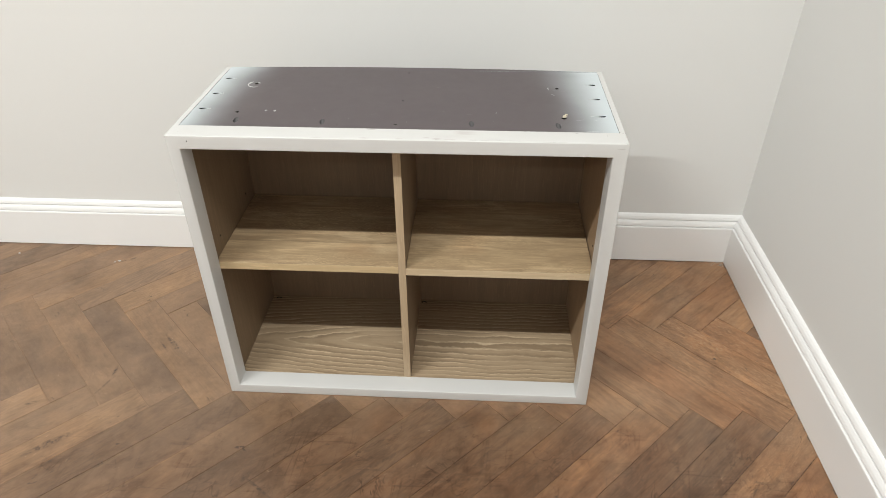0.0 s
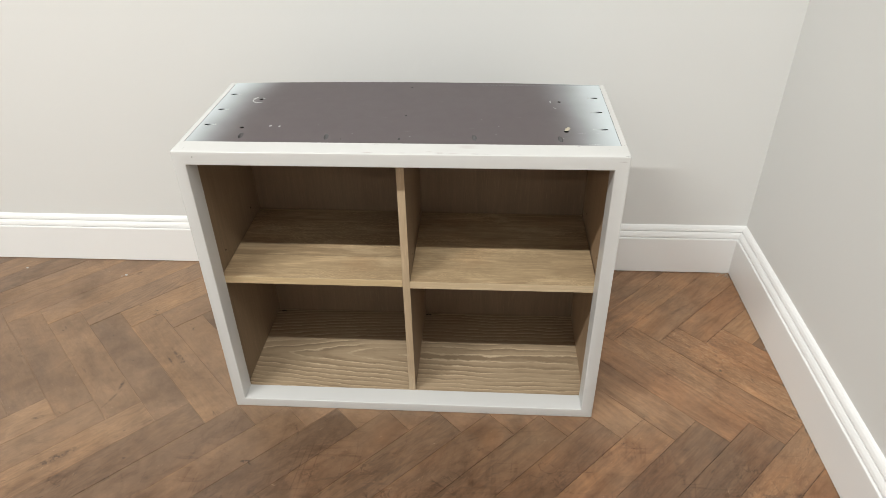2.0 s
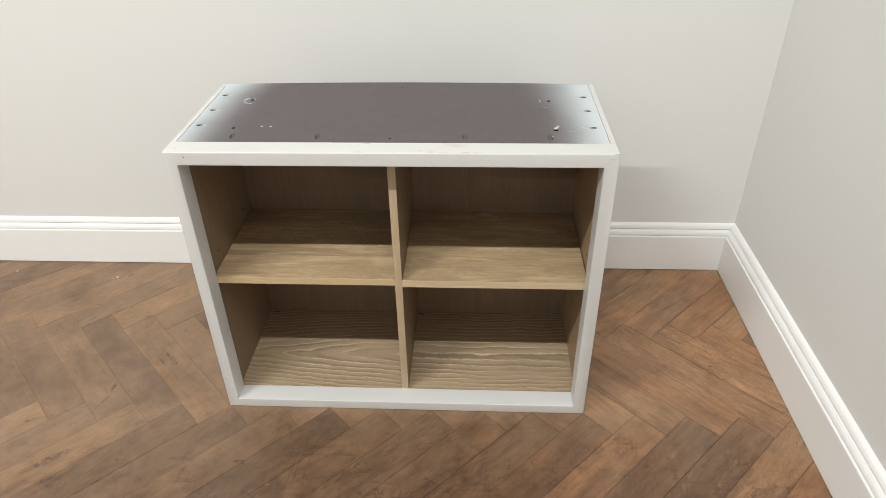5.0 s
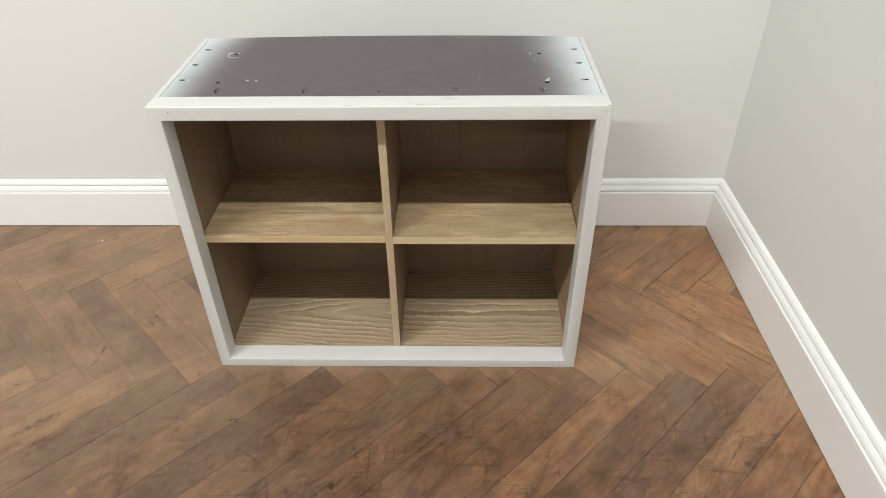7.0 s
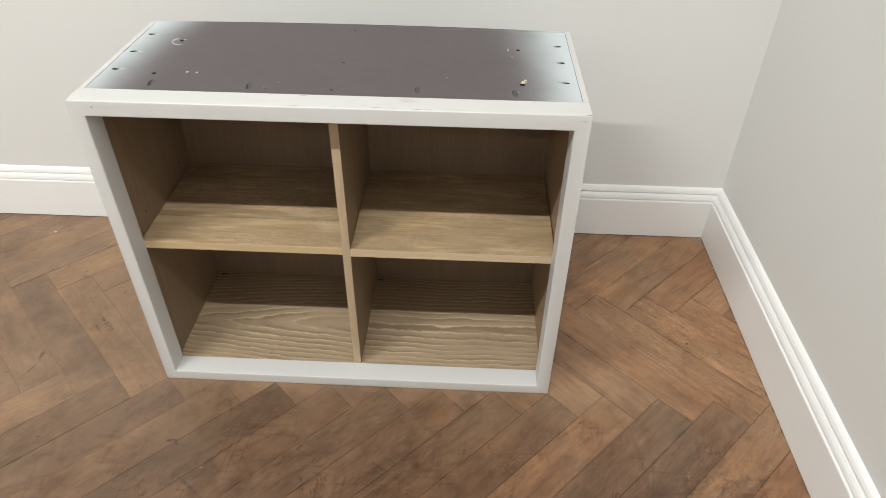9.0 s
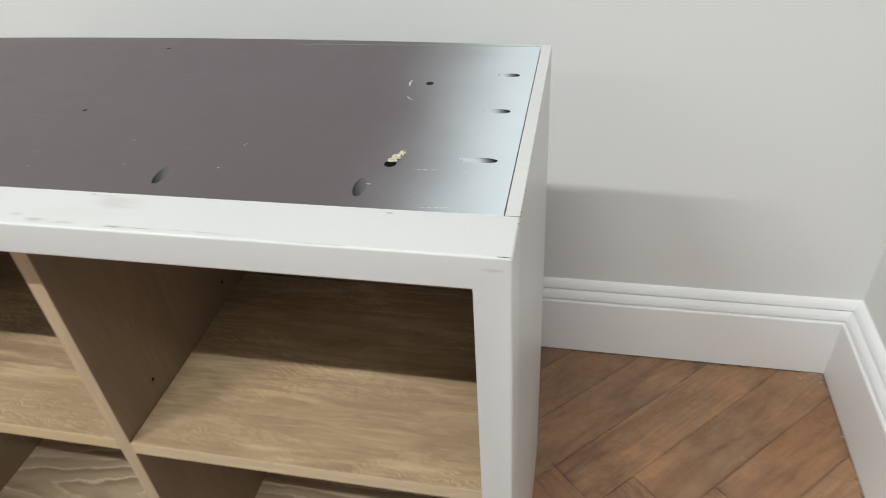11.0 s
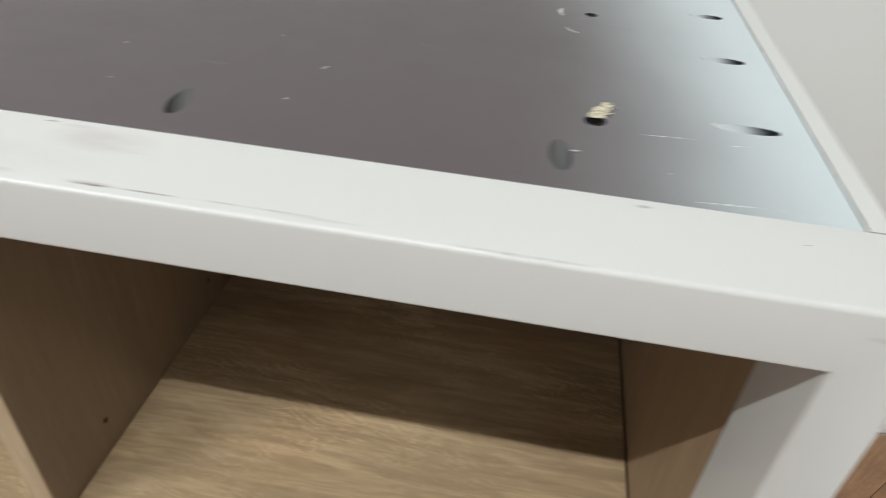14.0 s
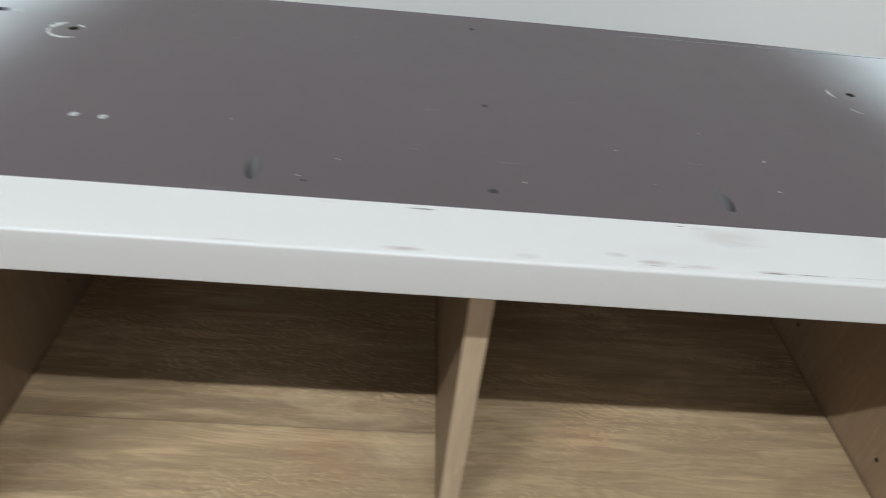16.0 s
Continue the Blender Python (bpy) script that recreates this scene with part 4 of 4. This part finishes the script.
holes = [pocket(px, py, (0.10, -0.99), 1) for px, py in ((0.1205, 0.066), (0.2988, 0.064), (0.6010, 0.066), (0.7737, 0.064))]
holes += [pocket(0.8735, py, (1, 0), 2, 0.0044, ln) for py, ln in ((0.1262, 16.5), (0.2170, 24), (0.2998, 30))]
holes += [pocket(0.0235, py, (-1, 0), 2, 0.0044, ln) for py, ln in ((0.1335, 24), (0.2178, 24), (0.3095, 24))]
for hx, hy, hr in ((0.1092, 0.1190, 0.0042), (0.1045, 0.2785, 0.0042), (0.7872, 0.1145, 0.0052), (0.7858, 0.2755, 0.0040), (0.4475, 0.0700, 0.0030), (0.4492, 0.1925, 0.0022), (0.4460, 0.3612, 0.0022), (0.3297, 0.0671, 0.0012)):
    shallow = 0.4 < hx < 0.5
    holes.append((rod((hx, hy, H - (0.003 if shallow else 0.013)), (hx, hy, H + 0.01), hr, 20), 1 if shallow else 3))
cut(top, holes)
deep_ends = []
for px, way in ((0.8735, 1), (0.0235, -1)):
    for py in ((0.1262, 0.2170, 0.2998) if way > 0 else (0.1335, 0.2178, 0.3095)):
        deep_ends.append((rod((px - way * 0.0033, py, H + 0.002), (px - way * 0.0033, py, H - 0.0125), 0.0027, 16), 3))
cut(top, deep_ends)


def flake(x, y, r0, r1, a0, a1, seed, mat, name, lift=0.0005, label=""):
    """A thin ragged chip of paint along an arc round (x, y)."""
    rng = random.Random(seed)
    bm = bmesh.new()
    n = 34
    ins, outs = [], []
    for i in range(n + 1):
        a = radians(a0 + (a1 - a0) * i / n)
        edge = math.sin(math.pi * i / n) ** 0.5 if i not in (0, n) else 0.05
        mid, half = (r0 + r1) / 2, (r1 - r0) / 2 * edge
        ri, ro = mid - half * rng.uniform(0.05, 1.25), mid + half * rng.uniform(0.05, 1.3)
        ins.append(bm.verts.new((x + ri * math.cos(a), y + ri * math.sin(a), H - 0.0001)))
        outs.append(bm.verts.new((x + ro * math.cos(a), y + ro * math.sin(a), H - 0.0001)))
    faces = [bm.faces.new((ins[i], outs[i], outs[i + 1], ins[i + 1])) for i in range(n)]
    made = bmesh.ops.extrude_face_region(bm, geom=faces)
    for v in made["geom"]:
        if isinstance(v, bmesh.types.BMVert):
            v.co.z += lift * rng.uniform(0.5, 1.0)
    bmesh.ops.recalc_face_normals(bm, faces=bm.faces[:])
    return part(name, bm, mat, top, label)


flake(0.1045, 0.2785, 0.0062, 0.0095, 20, 80, 1, CHIP_WHITE, "paint_chip", 0.0004, "ragged white chip of paint")
flake(0.1045, 0.2750, 0.0155, 0.0190, 165, 300, 2, CHIP_WHITE, "paint_chip", 0.0004, "ragged white chip of paint")
flake(0.1030, 0.2770, 0.0120, 0.0185, 120, 185, 3, CHIP_WHITE, "paint_chip", 0.0004, "ragged white chip of paint")
flake(0.7858, 0.2755, 0.0190, 0.0215, 160, 205, 4, CHIP_WHITE, "paint_chip", 0.0004, "ragged white chip of paint")
flake(0.7858, 0.2500, 0.0160, 0.0172, 200, 240, 5, CHIP_WHITE, "paint_chip", 0.0003, "ragged white chip of paint")
for dx, dy in ((0.1682, 0.1285), (0.1874, 0.1275)):
    flake(dx, dy, 0.0, 0.0034, 0, 359, int(dx * 1000), CHIP_WHITE, "filler_plug", 0.0004, "white filler plug")
flake(0.0465, 0.1345, 0.0, 0.0022, 0, 359, 9, CHIP_WHITE, "paint_chip", 0.0004)

for k, (dx, dy) in enumerate(((0.269, 0.139), (0.348, 0.095), (0.469, 0.083), (0.557, 0.093), (0.540, 0.136), (0.650, 0.137), (0.613, 0.173), (0.326, 0.072), (0.644, 0.095), (0.773, 0.239), (0.649, 0.135), (0.858, 0.055), (0.818, 0.073))):
    flake(dx, dy, 0.0, 0.0005 + 0.0002 * (k % 3), 0, 359, 40 + k, CHIP_WHITE, "paint_speck", 0.0003)


def torn_core():
    """Splintered chipboard standing up beside a screw hole."""
    rng = random.Random(5)
    out = bmesh.new()
    for i in range(72):
        k = rng.random()
        x = 0.7872 + 0.0072 * k + rng.gauss(0, 0.0019)
        y = 0.1190 + 0.0150 * k + rng.gauss(0, 0.0014)
        s = rng.uniform(0.0005, 0.0011) * (1.1 - 0.35 * k)
        m = Matrix.Translation((x, y, H + 0.0002 + s * 0.2)) @ Euler((rng.uniform(-0.35, 0.35), rng.uniform(-0.3, 0.3), rng.gauss(1.1, 0.35))).to_matrix().to_4x4() @ Matrix.Diagonal((s * 3.0, s * 0.9, s * 0.28, 1))
        bmesh.ops.create_icosphere(out, subdivisions=1, radius=1.0, matrix=m)
    for v in out.verts:
        v.co += Vector((rng.gauss(0, 0.00025), rng.gauss(0, 0.00025), rng.gauss(0, 0.0002)))
    return out


# flat dark flakes stand for the shade in the hollows of the torn board
for cx, cy, r, seed in ((0.7905, 0.1255, 0.0030, 31), (0.7880, 0.1215, 0.0022, 32), (0.7925, 0.1310, 0.0024, 33)):
    flake(cx, cy, 0.0, r, 0, 359, seed, GRIME_AND_SHADE, "torn_hollow", 0.00025)
part("torn_chipboard", torn_core(), CHIPBOARD, top, "torn pale chipboard round a screw hole")
sliver = bmesh.new()
bmesh.ops.create_icosphere(sliver, subdivisions=2, radius=1.0, matrix=Matrix.Translation((0.7785, 0.0815, H + 0.0002)) @ Matrix.Diagonal((0.0020, 0.0004, 0.0004, 1)))
part("splinter", sliver, CHIP_WHITE, top, "small pale splinter at a pocket hole")

# back strip, bottom, divider, shelves, back board
bm = bmesh.new()
rows_ = []
for k in range(31):
    u = k / 30
    x = SEAM + 0.0004 + u * (W - 2 * SEAM - 0.0008)
    bow = 0.3868 + BOW * (1 - (2 * u - 0.98) ** 2)
    rows_.append([bm.verts.new((x, y, z)) for y, z in ((0.3806, 0.012), (bow, 0.012), (bow, H - 0.0010), (0.3806, H - 0.0010))])
for a, b in zip(rows_, rows_[1:]):
    for m in range(4):
        bm.faces.new((a[m], b[m], b[(m + 1) % 4], a[(m + 1) % 4]))
bm.faces.new(rows_[0])
bm.faces.new(rows_[-1][::-1])
bmesh.ops.recalc_face_normals(bm, faces=bm.faces[:])
part("backing_sheet", bm, BOARD, unit, "thin dark backing sheet, bowed away from the unit")
part("bottom_panel", box(SIDE, RAIL, 0.0075, W - SIDE, 0.3605, 0.0256), OAK_BASE, unit, "oak-veneered base with bold cathedral grain")
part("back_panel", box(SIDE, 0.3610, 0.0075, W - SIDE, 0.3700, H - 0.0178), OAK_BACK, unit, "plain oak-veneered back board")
# out of view; dark so that less light bounces onto the upper shelves
part("top_lining", box(SIDE, RAIL + 0.001, H - 0.0215, W - SIDE, 0.3605, H - 0.0180), POCKET, unit, "unseen lining under the top, dark to cut bounced light")
DV0, DV1 = 0.4403, 0.4570
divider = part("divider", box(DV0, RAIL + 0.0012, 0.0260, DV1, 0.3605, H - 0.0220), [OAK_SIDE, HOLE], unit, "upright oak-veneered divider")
cut(divider, [(rod((DV1 - 0.006, py, 0.402), (DV1 + 0.01, py, 0.402), 0.0026, 14), 1) for py in (0.118, 0.300)] +
             [(rod((DV0 + 0.006, py, 0.402), (DV0 - 0.01, py, 0.402), 0.0026, 14), 1) for py in (0.118, 0.300)])
part("edging", box(DV0, RAIL + 0.0002, 0.0262, DV1, RAIL + 0.0011, H - 0.0222), OAK_EDGE, divider, "pale oak edging strip")
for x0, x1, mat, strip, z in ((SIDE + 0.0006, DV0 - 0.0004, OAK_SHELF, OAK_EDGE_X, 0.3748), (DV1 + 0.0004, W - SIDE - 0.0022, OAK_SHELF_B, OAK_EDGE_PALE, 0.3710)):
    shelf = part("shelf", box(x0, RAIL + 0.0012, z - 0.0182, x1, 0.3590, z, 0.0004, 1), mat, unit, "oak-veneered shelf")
    part("edging", box(x0, RAIL + 0.0002, z - 0.0180, x1, RAIL + 0.0011, z - 0.0002), strip, shelf, "pale yellowish oak edging strip")

# torn paint at the mouths of the end pockets
for k, (px, py, way) in enumerate(((0.8470, 0.1262, 1), (0.8530, 0.2170, 1), (0.8560, 0.2998, 1), (0.0440, 0.1335, -1), (0.0440, 0.2178, -1), (0.0440, 0.3095, -1))):
    flake(px, py, 0.0028, 0.0046, 130 if way > 0 else -50, 235 if way > 0 else 55, 60 + k, CHIP_WHITE, "paint_chip", 0.0004, "ragged white chip of paint")
    flake(px - way * 0.0035, py + 0.0012, 0.0, 0.0013, 0, 359, 70 + k, CHIP_WHITE, "paint_chip", 0.0004)


def crack(x, y0, y1, wide, seed):
    """A dark jagged crack along y that thins out to the back."""
    rng = random.Random(seed)
    bm = bmesh.new()
    n = 70
    lefts, rights = [], []
    for i in range(n + 1):
        k = i / n
        w = wide * ((1 - k) ** 1.5 + 0.12) * rng.uniform(0.35, 1.25) + 0.00008
        off = rng.uniform(-0.00012, 0.00012)
        y = y0 + (y1 - y0) * k
        lefts.append(bm.verts.new((x + off - w, y, H + 0.00005)))
        rights.append(bm.verts.new((x + off + w, y, H + 0.00005)))
    for i in range(n):
        bm.faces.new((lefts[i], rights[i], rights[i + 1], lefts[i + 1]))
    made = bmesh.ops.extrude_face_region(bm, geom=bm.faces[:])
    for v in made["geom"]:
        if isinstance(v, bmesh.types.BMVert):
            v.co.z -= 0.0012
    bmesh.ops.recalc_face_normals(bm, faces=bm.faces[:])
    return bm


for k, x in enumerate((SEAM, W - SEAM)):
    part("seam_crack", crack(x, RAIL + 0.0006, 0.37, 0.00020, 90 + k), HOLE, unit, "dark jagged crack along the board's joint")

# added dark strips stand for the shade in the frame's open side joints
for x0, x1 in ((0.0008, SEAM + 0.0010), (W - SEAM - 0.0010, W - 0.0008)):
    part("joint_dirt", box(x0, RAIL - 0.0001, H - 0.0030, x1, RAIL + 0.0011, H - 0.0003), GRIME_AND_SHADE, unit, "added dark strip, the shade in the frame's open joint")
# raw pale arris along the back of the top board
part("back_arris", box(0.60, 0.3800, H - 0.0030, W - SEAM - 0.0006, 0.3805, H + 0.0001), RAW_EDGE, top, "raw pale edge along the back of the board")

# chipped arris at the frame's corner
rng = random.Random(17)
bm = bmesh.new()
for k in range(16):
    u = k / 15
    size = 0.00022 + 0.00035 * math.sin(math.pi * u) * rng.uniform(0.4, 1.3)
    bmesh.ops.create_icosphere(bm, subdivisions=1, radius=1.0, matrix=Matrix.Translation((0.8898 + 0.0088 * u, 0.0016 - 0.0003 * u + rng.gauss(0, 0.00012), H - 0.0003)) @ Matrix.Diagonal((0.0006, size, 0.0004, 1)))
part("paint_chip", bm, GRIME_AND_SHADE, frame_part, "dark chip in the frame's corner")

for cx, cy in ((0.031, 0.350), (DV1 + 0.0045, 0.350)):
    bm = bmesh.new()
    for k in range(9):
        a = math.pi * k / 8
        bmesh.ops.create_icosphere(bm, subdivisions=1, radius=0.0016, matrix=Matrix.Translation((cx + 0.006 - 0.006 * math.cos(a), cy - 0.002 * math.sin(a), 0.0262 + 0.0045 * math.sin(a))) @ Matrix.Diagonal((1.3, 1, 0.8, 1)))
    part("cable_clip", bm, HOLE, unit, "small dark clip in the back corner", True)
rng = random.Random(8)
for k in range(10):
    bm = bmesh.new()
    y = RAIL + rng.uniform(-0.012, 0.008) if k < 7 else rng.uniform(0.06, 0.3)
    bmesh.ops.create_icosphere(bm, subdivisions=1, radius=1.0, matrix=Matrix.Translation((W - 0.0004, y, H - rng.uniform(0.0006, 0.003))) @ Matrix.Diagonal((0.0004, rng.uniform(0.0006, 0.002), 0.0005, 1)))
    part("paint_chip", bm, GRIME_AND_SHADE, frame_part, "dark chip in the paint")

for k in range(9):
    bm = bmesh.new()
    y = RAIL + 0.001 + 0.11 * rng.random() ** 1.6
    bmesh.ops.create_icosphere(bm, subdivisions=1, radius=1.0, matrix=Matrix.Translation((W - SEAM - 0.0001 + rng.uniform(-0.0003, 0.0003), y, H - 0.0002)) @ Matrix.Diagonal((rng.uniform(0.0003, 0.0006), rng.uniform(0.0005, 0.0018), 0.0003, 1)))
    part("paint_chip", bm, GRIME_AND_SHADE, top, "dark chip along the board's joint")

# ---- crumbs of old caulk and grime along the skirting's foot ----
rng = random.Random(21)
bm = bmesh.new()
for i in range(46):
    if i < 22:
        x, y = FACE_X - abs(rng.gauss(0, 0.02)) - 0.001, FACE_Y - abs(rng.gauss(0, 0.012)) - 0.001
    elif i < 34:
        x, y = rng.uniform(0.9, FACE_X), FACE_Y - rng.uniform(0.0, 0.004)
    else:
        x, y = FACE_X - rng.uniform(0.0, 0.004), rng.uniform(-0.3, FACE_Y)
    s = rng.uniform(0.0006, 0.0024) * (1.2 if i < 22 else 1.0)
    m = Matrix.Translation((x, y, s * 0.4)) @ Euler((rng.uniform(0, 3), rng.uniform(0, 3), rng.uniform(0, 3))).to_matrix().to_4x4() @ Matrix.Diagonal((s * rng.uniform(0.8, 2.6), s, s * 0.35, 1))
    bmesh.ops.create_icosphere(bm, subdivisions=1, radius=1.0, matrix=m)
for v in bm.verts:
    v.co += Vector((rng.gauss(0, 0.0003), rng.gauss(0, 0.0003), 0))
tagged(mesh_object("caulk_crumbs", bm, CAULK), "crumbs of old grey caulk along the skirting foot", "debris", kind="stuff")

# dark grit caught where the floor meets the skirting
bm = bmesh.new()
for i in range(90):
    if i < 60:
        x, y = FACE_X - abs(rng.gauss(0, 0.0012)) - 0.0003, rng.uniform(-0.9, FACE_Y)
    else:
        x, y = rng.uniform(0.92, FACE_X), FACE_Y - abs(rng.gauss(0, 0.0012)) - 0.0003
    s = rng.uniform(0.0005, 0.0014)
    along = (0, s * rng.uniform(1.5, 7)) if i < 60 else (s * rng.uniform(1.5, 7), 0)
    m = Matrix.Translation((x, y, s * 0.3)) @ Matrix.Diagonal((s + along[0], s + along[1], s * 0.4, 1))
    bmesh.ops.create_icosphere(bm, subdivisions=1, radius=1.0, matrix=m)
for v in bm.verts:
    v.co += Vector((rng.gauss(0, 0.0002), rng.gauss(0, 0.0002), 0))
tagged(mesh_object("floor_grit", bm, GRIME_AND_SHADE), "dark grit caught along the skirting foot", "debris", kind="stuff")

# small white plaster crumbs on the floor
for k, (px, py, size) in enumerate(((-0.548, 0.544, 0.0040), (-0.560, 0.538, 0.0022), (-0.903, 0.571, 0.0032))):
    bm = bmesh.new()
    bmesh.ops.create_icosphere(bm, subdivisions=2, radius=size, matrix=Matrix.Translation((px, py, size * 0.35)) @ Matrix.Diagonal((1.3, 0.8, 0.5, 1)))
    for v in bm.verts:
        v.co += Vector((rng.gauss(0, size * 0.12), rng.gauss(0, size * 0.12), 0))
    tagged(mesh_object("plaster_crumb", bm, CHIP_WHITE), "small white plaster crumb lying on the parquet", "debris", "crumbs on the floor")
